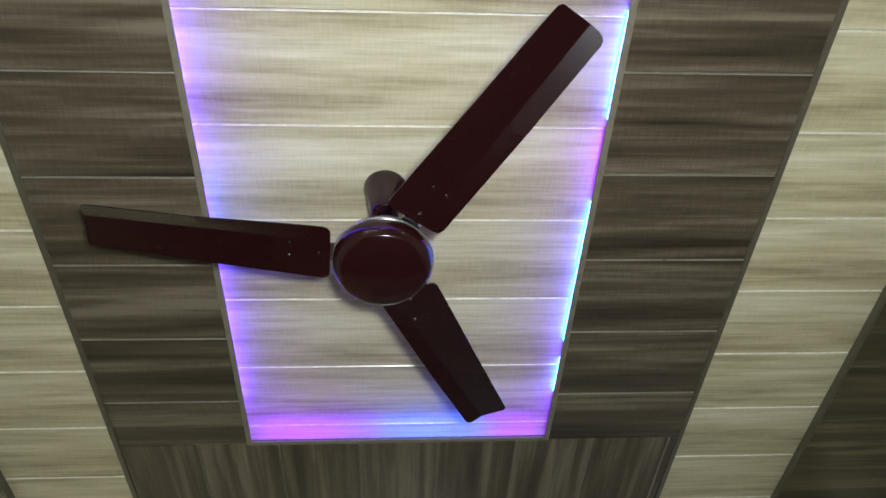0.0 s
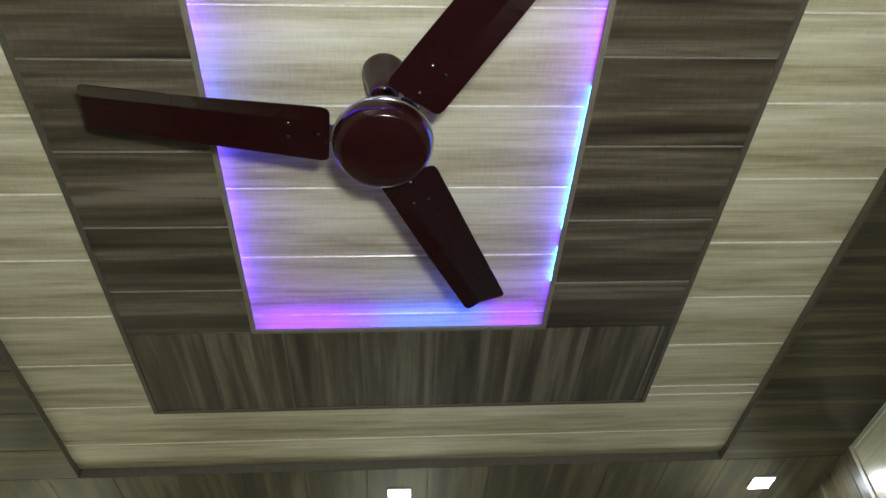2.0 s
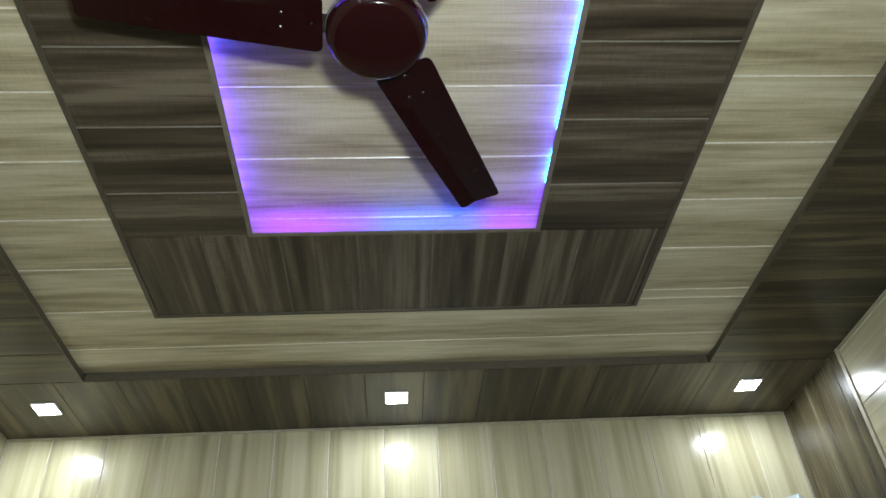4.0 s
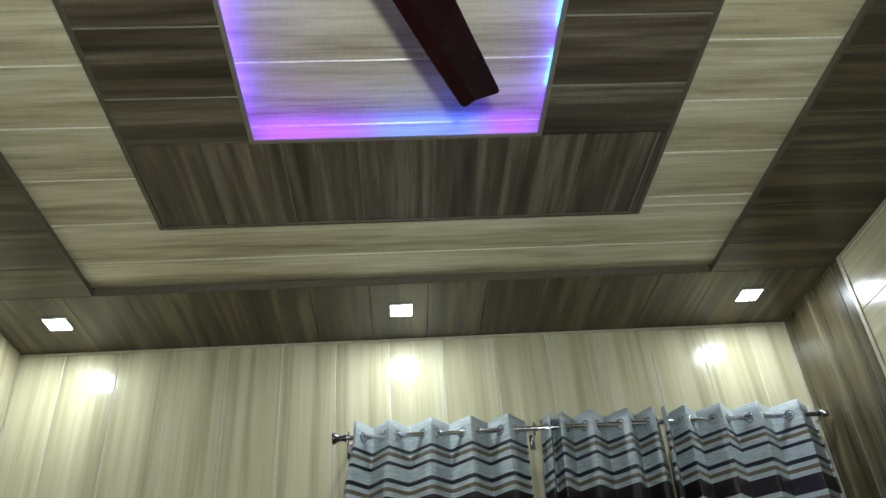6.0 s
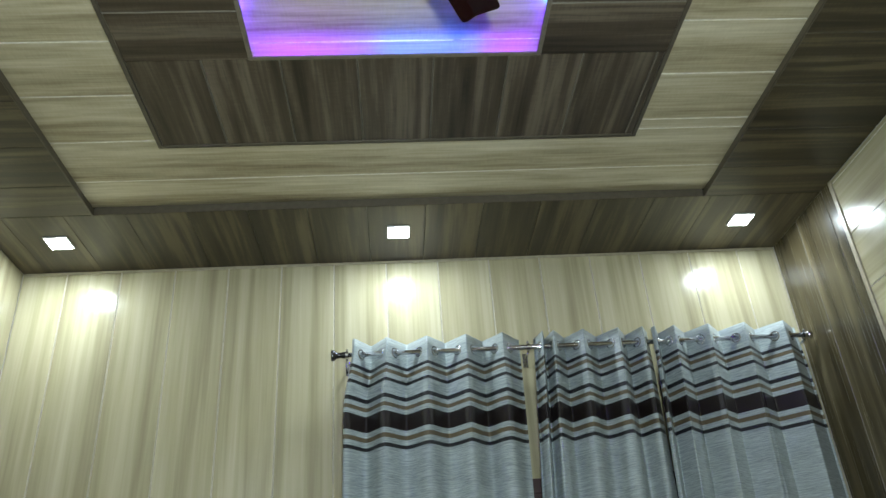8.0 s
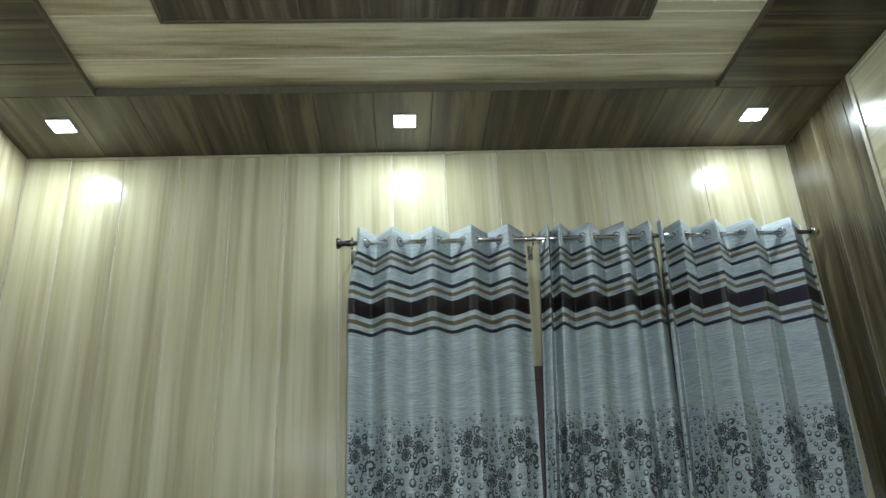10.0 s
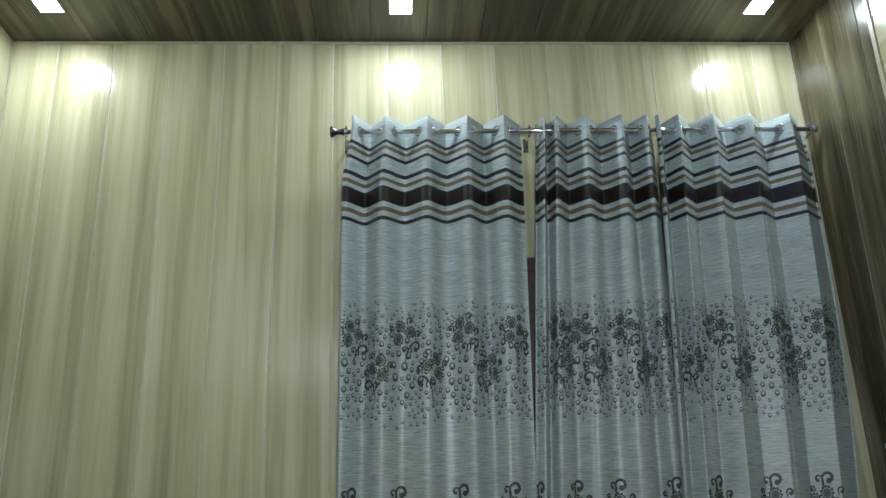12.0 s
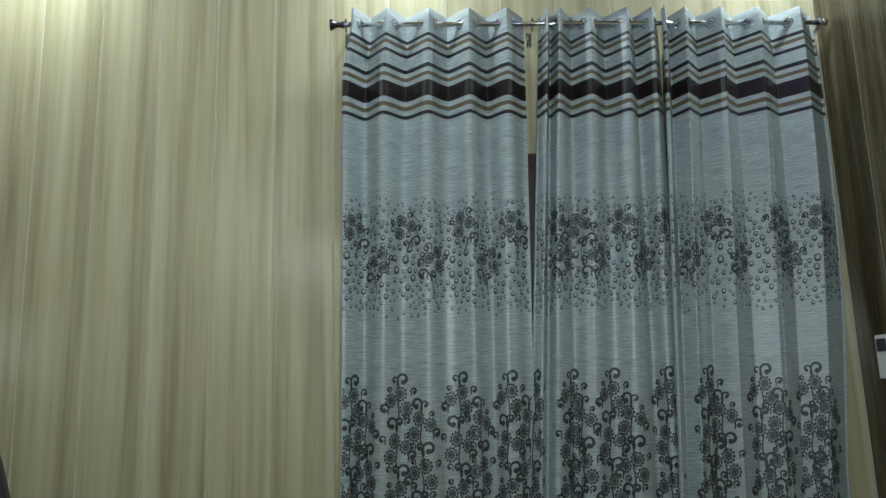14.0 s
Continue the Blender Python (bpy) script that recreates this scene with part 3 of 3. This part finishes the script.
class Ink:
    """Collects flat figures of the woven print and lays them on a drape."""

    def __init__(self, drape):
        self.d, self.bm = drape, bmesh.new()

    def inside(self, s, z):
        return 0.004 < s < self.d.table[-1] - 0.004 and z > self.d.hem + 0.01

    def poly(self, pts, mat=0, lift=0.0012):
        if all(self.inside(*p) for p in pts):
            f = self.bm.faces.new([self.bm.verts.new(self.d.on(s, z, lift)) for s, z in pts])
            f.material_index = mat

    def disc(self, s, z, r, mat=0, lift=0.0012, squash=1.0, seg=10):
        for i in range(seg):
            a, b = 2 * math.pi * i / seg, 2 * math.pi * (i + 1) / seg
            self.poly([(s, z), (s + r * math.cos(a), z + r * squash * math.sin(a)), (s + r * math.cos(b), z + r * squash * math.sin(b))], mat, lift)

    def ring(self, s, z, r0, r1, mat=0, seg=14, lobes=0, depth=0.0, lift=0.0012, squash=1.0):
        for i in range(seg):
            a, b = 2 * math.pi * i / seg, 2 * math.pi * (i + 1) / seg
            ra = r1 * (1 + depth * math.cos(lobes * a))
            rb = r1 * (1 + depth * math.cos(lobes * b))
            self.poly([(s + r0 * math.cos(a), z + squash * r0 * math.sin(a)), (s + ra * math.cos(a), z + squash * ra * math.sin(a)),
                       (s + rb * math.cos(b), z + squash * rb * math.sin(b)), (s + r0 * math.cos(b), z + squash * r0 * math.sin(b))], mat, lift)

    def drop(self, s, z, r):
        """A water drop: a ring, thicker below."""
        seg = 10
        for i in range(seg):
            a, b = 2 * math.pi * i / seg, 2 * math.pi * (i + 1) / seg
            ta, tb = 0.85 - 0.30 * math.sin(a + 0.6), 0.85 - 0.30 * math.sin(b + 0.6)
            k = 1.25
            self.poly([(s + r * (1 - ta * 0.6) * math.cos(a), z + k * r * (1 - ta * 0.6) * math.sin(a)), (s + r * math.cos(a), z + k * r * math.sin(a)),
                       (s + r * math.cos(b), z + k * r * math.sin(b)), (s + r * (1 - tb * 0.6) * math.cos(b), z + k * r * (1 - tb * 0.6) * math.sin(b))], 0 if math.sin(a) < -0.5 else 1)

    def flower(self, s, z, r):
        self.ring(s, z, r * 0.68, r * 0.93, 0, 40, 11, 0.16, squash=1.12)
        self.disc(s, z, r * 0.60, 1, squash=1.12, seg=12)
        for i in range(11):
            a = 2 * math.pi * i / 11
            self.disc(s + 0.46 * r * math.cos(a), z + 0.52 * r * math.sin(a), r * 0.10, 0, 0.0018, seg=5)
        self.disc(s, z, r * 0.22, 0, 0.0018, seg=8)

    def line(self, pts, w0, w1, mat=0):
        """A tapering ribbon along points."""
        n = len(pts)
        sides = []
        for i, (s, z) in enumerate(pts):
            a, b = pts[max(0, i - 1)], pts[min(n - 1, i + 1)]
            ds, dz = b[0] - a[0], b[1] - a[1]
            ln = math.hypot(ds, dz) or 1.0
            w = (w0 + (w1 - w0) * i / (n - 1)) / 2
            sides.append(((s - dz / ln * w, z + ds / ln * w), (s + dz / ln * w, z - ds / ln * w)))
        for (a, b), (c, d) in zip(sides, sides[1:]):
            self.poly([a, b, d, c], mat)

    def curl(self, s, z, rise, radius, side, w=0.006, turn=1.15):
        """A stem that rises and rolls over to one side, with a ball at its end."""
        pts = [(s + 0.15 * radius * side * math.sin(math.pi * i / 5), z + rise * i / 5) for i in range(6)]
        cs, cz = s + side * radius, z + rise
        n = 20
        for i in range(1, n + 1):
            a = math.pi - (turn + 0.25) * math.pi * i / n
            r = radius * (1 - 0.52 * i / n)
            pts.append((cs + side * r * math.cos(a), cz + r * math.sin(a)))
        self.line(pts, w * 0.65, w * 1.6)
        self.disc(pts[-1][0], pts[-1][1], w * 1.15, 0, seg=8)

    def spray(self, s, z, k, side):
        """Three flowers on a curling stem."""
        self.flower(s - 0.014 * side * k, z + 0.026 * k, 0.0205 * k)
        self.flower(s + 0.025 * side * k, z + 0.003 * k, 0.0205 * k)
        self.flower(s - 0.021 * side * k, z - 0.023 * k, 0.0215 * k)
        self.curl(s + 0.012 * side * k, z + 0.030 * k, 0.016 * k, 0.012 * k, side, 0.005 * k)
        self.curl(s - 0.040 * side * k, z - 0.004 * k, 0.016 * k, 0.010 * k, -side, 0.006 * k)
        self.curl(s + 0.044 * side * k, z - 0.026 * k, 0.018 * k, 0.012 * k, side, 0.006 * k)
        self.curl(s + 0.026 * side * k, z - 0.074 * k, 0.020 * k, 0.021 * k, side, 0.007 * k, 1.25)
        self.curl(s + 0.016 * side * k, z - 0.080 * k, 0.022 * k, 0.012 * k, -side, 0.005 * k)
        self.line([(s + (0.030 - 0.020 * t) * side * k - 0.010 * math.sin(3 * t) * side * k, z + (-0.040 - 0.080 * t) * k) for t in (0, 0.2, 0.4, 0.6, 0.8, 1.0)], 0.006 * k, 0.002 * k)

    def vine(self, s, z, k, side):
        """A climbing stem of flowers from the hem up to a hook at the height z."""
        self.curl(s, z - 0.062, 0.038, 0.023, side, 0.0095, 1.2)
        self.curl(s, z - 0.052, 0.026, 0.014, -side, 0.006)
        h = z - 0.080
        n = 0
        while h > self.d.hem + 0.05:
            sd = side if n % 2 == 0 else -side
            self.flower(s + 0.014 * sd, h, 0.027)
            self.flower(s + 0.036 * sd, h - 0.058, 0.027)
            self.flower(s - 0.034 * sd, h - 0.024, 0.0255)
            self.curl(s - 0.044 * sd, h - 0.075, 0.022, 0.017, -sd, 0.009, 1.25)
            self.curl(s + 0.056 * sd, h - 0.010, 0.020, 0.013, sd, 0.007)
            self.curl(s - 0.030 * sd, h + 0.004, 0.014, 0.010, -sd, 0.006)
            self.curl(s - 0.006 * sd, h - 0.128, 0.024, 0.016, sd, 0.0075)
            self.curl(s - 0.004 * sd, h - 0.140, 0.030, 0.024, -sd, 0.0095, 1.3)
            self.curl(s + 0.030 * sd, h - 0.120, 0.018, 0.012, sd, 0.006)
            self.line([(s + 0.007 * math.sin(5 * t) * sd, h - 0.02 - 0.17 * t) for t in (0, 0.17, 0.33, 0.5, 0.67, 0.83, 1.0)], 0.006, 0.006)
            h -= 0.176
            n += 1


def curtain(x0, x1, peaks, lean0, lean1, seed, sprays_high, sprays_low, vines_high, vines_low, label, shape=(0.0, 0.0)):
    d = Drape(x0, x1, peaks, lean0, lean1, seed, 1.0 if seed == 13 else 0.0, *shape)
    thing = empty("curtain", (0, 0, 0))
    part("cloth", d.cloth(), CLOTH, thing, "silver grey cloth with dark brown stripes across the head")
    ink = Ink(d)
    rnd = random.Random(seed + 50)
    for i, x in enumerate(sprays_high):
        ink.spray(d.along(x), 1.605 + rnd.uniform(-0.006, 0.006), 1.12, 1)
    for i, x in enumerate(sprays_low):
        ink.spray(d.along(x), 1.465 + rnd.uniform(-0.006, 0.006), 1.12, -1)
    for x in vines_high:
        ink.vine(d.along(x), 1.025, 1.0, 1)
    for x in vines_low:
        ink.vine(d.along(x), 0.930, 1.0, -1)
    part("floral_print", ink.bm, [PRINT, PRINT_SOFT], thing, "charcoal flowers and curling stems woven into the cloth")
    ink = Ink(d)
    placed = []
    tries = 0
    while len(placed) < 460 and tries < 12000:
        tries += 1
        z = rnd.triangular(1.235, 1.74, 1.49)
        s = rnd.uniform(0.01, d.table[-1] - 0.01)
        mid = 1 - abs(z - 1.47) / 0.27
        r = (0.0052 + 0.0092 * max(0.0, mid)) * rnd.uniform(0.55, 1.1)
        if all((s - a) ** 2 + (z - b) ** 2 > (1.35 * r + 1.35 * c) ** 2 for a, b, c in placed):
            placed.append((s, z, r))
            ink.drop(s, z, r)
    part("droplet_print", ink.bm, [PRINT, PRINT_SOFT], thing, "grey droplets woven into the cloth")
    # eyelets where the cloth crosses the rod
    ring = bmesh.new()
    lathe(ring, [(0.017, 0.0), (0.0185, 0.0025), (0.022, 0.003), (0.0245, 0.0), (0.022, -0.003), (0.0185, -0.0025), (0.017, 0.0)], 24)
    shape = mesh_of(ring, "eyelet", CHROME, True)
    last = None
    for i in range(1, 400):
        a, b = d.at((i - 1) / 400, ROD_Z), d.at(i / 400, ROD_Z)
        if (a.y - ROD_Y) * (b.y - ROD_Y) <= 0 and (last is None or b.x - last > 0.03):
            last = b.x
            run = (b - a).normalized()
            normal = Vector((run.y, -run.x, 0))
            o = new("eyelet", shape)
            o.parent = thing
            o.matrix_local = Matrix.Translation((a + b) / 2 + Vector((0, 0.001, 0))) @ normal.to_track_quat("Z", "Y").to_matrix().to_4x4()
            tagged(o, "round chrome eyelet")
    return tagged(thing, label, "curtain", "eyelet curtains on the rod")


curtain(-0.292, 0.447, [-0.283, -0.144, 0.031, 0.201, 0.362], -0.028, -0.05, 11, [-0.29, -0.09, 0.147, 0.35], [-0.194, 0.028, 0.247],
        [-0.302, -0.119, 0.119, 0.31], [-0.24, -0.025, 0.202, 0.398], "grey eyelet curtain, brown stripes and floral print, beside bare wall", (0.036, 0.0))
curtain(0.512, 1.03, [0.541, 0.589, 0.722, 0.879, 0.989], -0.15, -0.06, 12, [0.512, 0.615, 0.79, 0.976], [0.547, 0.686, 0.881],
        [0.439, 0.572, 0.729, 0.931], [0.621, 0.799], "grey eyelet curtain, brown stripes and floral print, bunched close")
curtain(1.035, 1.730, [1.045, 1.132, 1.29, 1.454, 1.634], -0.11, -0.108, 13, [1.167, 1.429, 1.60], [1.07, 1.27, 1.495],
        [1.115, 1.334, 1.544], [1.174, 1.404, 1.60], "grey eyelet curtain, brown stripes and floral print, by side wall", (0.0, 0.040))


# ---- curtain rod ----
def rod_between(x0, x1, r, y, z, seg=20):
    return lathe(bmesh.new(), [(0, x0), (r, x0), (r, x1), (0, x1)], seg, Matrix.Translation((0, y, z)) @ Matrix.Rotation(math.radians(90), 4, "Y"))


rod = empty("curtain_rod", (0, ROD_Y, ROD_Z))
part("rod", rod_between(-0.345, XR - 0.020, 0.0105, 0, 0), CHROME, rod, "chrome rod", True)
part("finial", lathe(bmesh.new(), [(0, -0.385), (0.023, -0.385), (0.025, -0.379), (0.021, -0.370), (0.0135, -0.360), (0.0115, -0.343), (0.0145, -0.334), (0.0150, -0.322), (0.0, -0.320)], 24,
                     Matrix.Rotation(math.radians(90), 4, "Y")), BLACK_METAL, rod, "flared dark nickel end knob", True)
part("end_socket", lathe(bmesh.new(), [(0, XR - 0.040), (0.0135, XR - 0.040), (0.015, XR - 0.018), (0, XR - 0.016)], 24, Matrix.Rotation(math.radians(90), 4, "Y")), CHROME, rod, "chrome end socket", True)
for x in (-0.318, 0.475, 1.738):
    b = bmesh.new()
    lathe(b, [(0.0110, x - 0.007), (0.0165, x - 0.007), (0.0165, x + 0.007), (0.0110, x + 0.007), (0.0110, x - 0.007)], 20, Matrix.Rotation(math.radians(90), 4, "Y"))
    box(b, x - 0.005, x + 0.005, 0.012, YF - ROD_Y, -0.024, -0.014, 0.001)
    box(b, x - 0.012, x + 0.012, YF - ROD_Y - 0.006, YF - ROD_Y, -0.055, 0.012, 0.002)
    lathe(b, [(0, 0.013), (0.004, 0.013), (0.0055, 0.026), (0.0, 0.030)], 12, Matrix.Translation((x, 0, 0)))
    part("bracket", b, CHROME, rod, "chrome wall bracket")
tagged(rod, "chrome curtain rod on brackets across the panelled wall", "curtain rod")


# ---- switch plate on the side wall ----
plate = empty("switch_plate", (XR, 3.775, 1.035))
part("plate", boxed(-0.012, 0.0, -0.075, 0.085, -0.085, 0.085, bevel=0.003), WHITE_PLASTIC, plate, "white plastic plate")
part("socket_block", boxed(-0.0165, -0.0125, 0.012, 0.072, 0.02, 0.07, bevel=0.001), DARK_PLASTIC, plate, "dark grey switch block")
part("switch", boxed(-0.0175, -0.0125, -0.055, -0.02, 0.02, 0.07, bevel=0.001), WHITE_PLASTIC, plate)
tagged(plate, "white plastic electric switch plate on the brown wall", "switch")


# ---- black chair whose back just shows ----
def chair():
    c = empty("chair", (-1.455, 3.12, 0.01))
    b = bmesh.new()
    n = 20
    front, back = [], []
    for i in range(n + 1):
        h = 0.52 + 0.40 * i / n
        t = (h - 0.52) / 0.40
        w = 0.295 - 0.14 * t ** 1.5
        if t > 0.86:
            w *= math.sqrt(max(0.0, 1 - ((t - 0.86) / 0.14) ** 2)) * 0.9 + 0.1
        row_f, row_b = [], []
        for j in range(11):
            u = j / 5 - 1
            y = 0.03 * (1 - u * u)
            row_f.append(b.verts.new((w * u, -0.04 - y + 0.06 * t, h)))
            row_b.append(b.verts.new((w * u, 0.0 + y * 0.4 + 0.06 * t, h)))
        front.append(row_f)
        back.append(row_b)
    for i in range(n):
        for j in range(10):
            b.faces.new((front[i][j], front[i][j + 1], front[i + 1][j + 1], front[i + 1][j]))
            b.faces.new((back[i][j], back[i + 1][j], back[i + 1][j + 1], back[i][j + 1]))
        b.faces.new((front[i][0], front[i + 1][0], back[i + 1][0], back[i][0]))
        b.faces.new((front[i][10], back[i][10], back[i + 1][10], front[i + 1][10]))
    for j in range(10):
        b.faces.new((front[n][j], front[n][j + 1], back[n][j + 1], back[n][j]))
        b.faces.new((front[0][j], back[0][j], back[0][j + 1], front[0][j + 1]))
    bmesh.ops.recalc_face_normals(b, faces=b.faces)
    part("backrest", b, BLACK_LEATHER, c, smooth=True)
    part("seat", boxed(-0.25, 0.25, -0.50, -0.02, 0.40, 0.49, bevel=0.025), BLACK_LEATHER, c)
    part("back_support", boxed(-0.03, 0.03, -0.02, 0.01, 0.42, 0.62, bevel=0.005), DARK_PLASTIC, c)
    for x in (-0.21, 0.21):
        for y in (-0.46, -0.06):
            part("leg", lathe(bmesh.new(), [(0, -0.010), (0.014, -0.010), (0.014, 0.41), (0, 0.41)], 14, Matrix.Translation((x, y, 0))), CHROME, c, smooth=True)
    return tagged(c, "black leatherette chair with a tapering back, standing near the wall", "chair")


chair()

# ---- light batten on the wall behind the camera ----
tube = empty("tube_light", (-0.95, YB, 2.36))
part("housing", boxed(-0.60, 0.60, 0.0, 0.03, -0.02, 0.02, bevel=0.003), WHITE_PLASTIC, tube)
part("diffuser", boxed(-0.58, 0.58, 0.031, 0.05, -0.016, 0.016, bevel=0.004), TUBE_FACE, tube, "glowing white tube")
tagged(tube, "white LED batten, lit, on the wall behind", "wall lamp")

# ---- small lamp and stand, unseen, added close behind the camera as its own light ----
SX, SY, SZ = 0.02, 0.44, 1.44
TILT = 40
stand = empty("camera_light_proxy", (SX, SY, 0.0))
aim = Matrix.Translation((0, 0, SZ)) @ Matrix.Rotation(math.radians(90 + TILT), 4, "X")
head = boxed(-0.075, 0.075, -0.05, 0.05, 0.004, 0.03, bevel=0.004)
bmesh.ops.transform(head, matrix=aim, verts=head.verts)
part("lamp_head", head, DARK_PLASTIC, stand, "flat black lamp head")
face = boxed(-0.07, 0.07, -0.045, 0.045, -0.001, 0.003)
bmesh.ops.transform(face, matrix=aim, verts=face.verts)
part("led_face", face, CAMERA_LIGHT_FACE, stand, "glowing white LED face")
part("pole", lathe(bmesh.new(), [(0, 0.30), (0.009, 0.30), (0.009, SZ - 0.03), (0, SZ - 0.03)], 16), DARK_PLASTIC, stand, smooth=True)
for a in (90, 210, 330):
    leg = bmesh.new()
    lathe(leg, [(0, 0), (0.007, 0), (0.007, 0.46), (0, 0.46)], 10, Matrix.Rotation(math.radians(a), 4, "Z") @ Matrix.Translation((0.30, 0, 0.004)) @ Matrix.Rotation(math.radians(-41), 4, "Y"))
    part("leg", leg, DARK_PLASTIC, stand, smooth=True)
data = bpy.data.lights.new("camera_light_beam", "AREA")
data.shape, data.size, data.size_y, data.energy, data.color = "RECTANGLE", 0.13, 0.085, CAMERA_LIGHT_WATTS, (0.85, 1.0, 1.06)
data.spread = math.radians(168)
beam = new("camera_light_beam", data)
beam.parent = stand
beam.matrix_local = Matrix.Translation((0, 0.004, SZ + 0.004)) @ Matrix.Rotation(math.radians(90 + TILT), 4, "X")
tagged(stand, "small lit LED lamp on a black stand, added unseen as the camera's own light", "video light")

# ---- window behind the curtains ----
WIN = (-0.137, 1.590, 0.92, 1.94)
window = tagged(empty("window_1", ((WIN[0] + WIN[1]) / 2, YF, WIN[2])), "dark brown wooden window behind the curtains", "window", kind="structure")
o = window.location
fr = bmesh.new()
w = 0.06
x0, x1, z0, z1 = WIN[0] - o[0], WIN[1] - o[0], 0.0, WIN[3] - WIN[2]
box(fr, x0, x0 + w, -0.012, 0.09, z0, z1, 0.003)
box(fr, x1 - w, x1, -0.012, 0.09, z0, z1, 0.003)
box(fr, x0 + w, x1 - w, -0.012, 0.09, z0, z0 + w, 0.003)
box(fr, x0 + w, x1 - w, -0.012, 0.09, z1 - w, z1, 0.003)
third = (x1 - x0 - 2 * w) / 3
for k in (1, 2):
    box(fr, x0 + w + third * k - 0.03, x0 + w + third * k + 0.03, -0.010, 0.08, z0 + w, z1 - w, 0.003)
part("window_frame", fr, FRAME_WOOD, window)
for k in range(3):
    pane = part("pane", boxed(x0 + w + third * k + 0.031, x0 + w + third * (k + 1) - 0.031, 0.03, 0.035, z0 + w + 0.001, z1 - w - 0.001), GLASS, window)

# ---- floor ----
floor = tagged(new("floor", mesh_of(boxed(XL - 0.1, XR + 0.1, YB - 0.1, YF + 0.1, -0.1, 0.0), "floor", FLOOR_TILE)), "dark brown polished tile floor", "floor", kind="structure")


# ---- walls: solid wall behind, panels as pieces in front ----
PT = 0.008


def wall(name, bm, label):
    return tagged(new(name, mesh_of(bm, name, PLASTER)), label, "wall", kind="structure")


def panel(parent, origin, along, across, length, width, shift, mat, v0=0.0):
    bm = bmesh.new()
    add_plank(bm, (0, 0, 0), along, across, length, width, shift, PT, v0)
    o = new("panel", mesh_of(bm, "panel", [mat, BEAD_LIGHT if mat is WALL_WOOD else BEAD_DARK]))
    o.parent = parent
    o.location = origin
    return o


B = YF + PT
bm = boxed(XL - 0.1, WIN[0], B, B + 0.12, 0, 3.12)
box(bm, WIN[1], XR + 0.1, B, B + 0.12, 0, 3.12)
box(bm, WIN[0], WIN[1], B, B + 0.12, 0, WIN[2])
box(bm, WIN[0], WIN[1], B, B + 0.12, WIN[3], 3.12)
wall_north = wall("wall_north", bm, "wall clad in upright cream wood-print panels")
e = cuts(XL, XR, -1.371, 0.2468)
prng = random.Random(21)
for a, b in zip(e, e[1:]):
    runs = [(0.0, Z_OUT)]
    if b > WIN[0] + 0.01 and a < WIN[1] - 0.01:
        runs = [(0.0, WIN[2] - 0.002), (WIN[3] + 0.002, Z_OUT)]
    shift = prng.uniform(0, 30)
    for lo, hi in runs:
        # face towards -y: along z, across x gives z cross x = +y, so run across from right to left
        panel(wall_north, (b, YF, lo), (0, 0, 1), (-1, 0, 0), hi - lo, b - a, shift + lo, WALL_WOOD, 0.2468 - (b - a) if a == XL else 0.0)

bm = boxed(XR + PT, XR + 0.12, YB - 0.1, YF + PT, 0, 3.12)
wall_east = wall("wall_east", bm, "side wall with brown upright panels and cream level panels")
JOINT = 3.420
e = cuts(JOINT + 0.012, YF, YF - 0.25, 0.25)
for a, b in zip(e, e[1:]):
    # face towards -x: z cross y = -x
    panel(wall_east, (XR, a, 0), (0, 0, 1), (0, 1, 0), Z_OUT, b - a, prng.uniform(0, 30), SIDE_WOOD)
e = cuts(0.0, Z_OUT, 2.487, 0.2455)
for a, b in zip(e, e[1:]):
    # y cross z = +x, so run along -y
    panel(wall_east, (XR, JOINT - 0.012, a), (0, -1, 0), (0, 0, 1), JOINT - 0.012 - YB, b - a, prng.uniform(0, 30), WALL_WOOD)
tagged(new("trim_side", mesh_of(boxed(XR - 0.006, XR + PT - 0.001, JOINT - 0.012, JOINT + 0.012, 0, Z_OUT - 0.002, bevel=0.002), "trim_side", TRIM_CREAM)), "cream upright trim between two kinds of panel", "trim", kind="structure")

bm = boxed(XL - 0.12, XL - PT, YB - 0.1, YF + PT, 0, 3.12)
wall_west = wall("wall_west", bm, "side wall clad in cream wood-print panels")
e = cuts(YB, YF, YF, 0.25)
for a, b in zip(e, e[1:]):
    panel(wall_west, (XL, b, 0), (0, 0, 1), (0, -1, 0), Z_OUT, b - a, prng.uniform(0, 30), WALL_WOOD)

bm = boxed(XL - 0.1, XR + 0.1, YB - 0.12, YB - PT, 0, 3.12)
wall_south = wall("wall_south", bm, "wall clad in cream wood-print panels")
e = cuts(XL, XR, 0.0, 0.25)
for a, b in zip(e, e[1:]):
    panel(wall_south, (a, YB, 0), (0, 0, 1), (1, 0, 0), Z_OUT, b - a, prng.uniform(0, 30), WALL_WOOD)

bm = bmesh.new()
box(bm, XL + 0.012, XR - 0.012, YF - 0.008, YF - 0.001, Z_OUT - 0.014, Z_OUT - 0.001, 0.002)
tagged(new("trim_north", mesh_of(bm, "trim_north", TRIM_CREAM)), "thin cream trim under the ceiling", "trim", kind="structure")
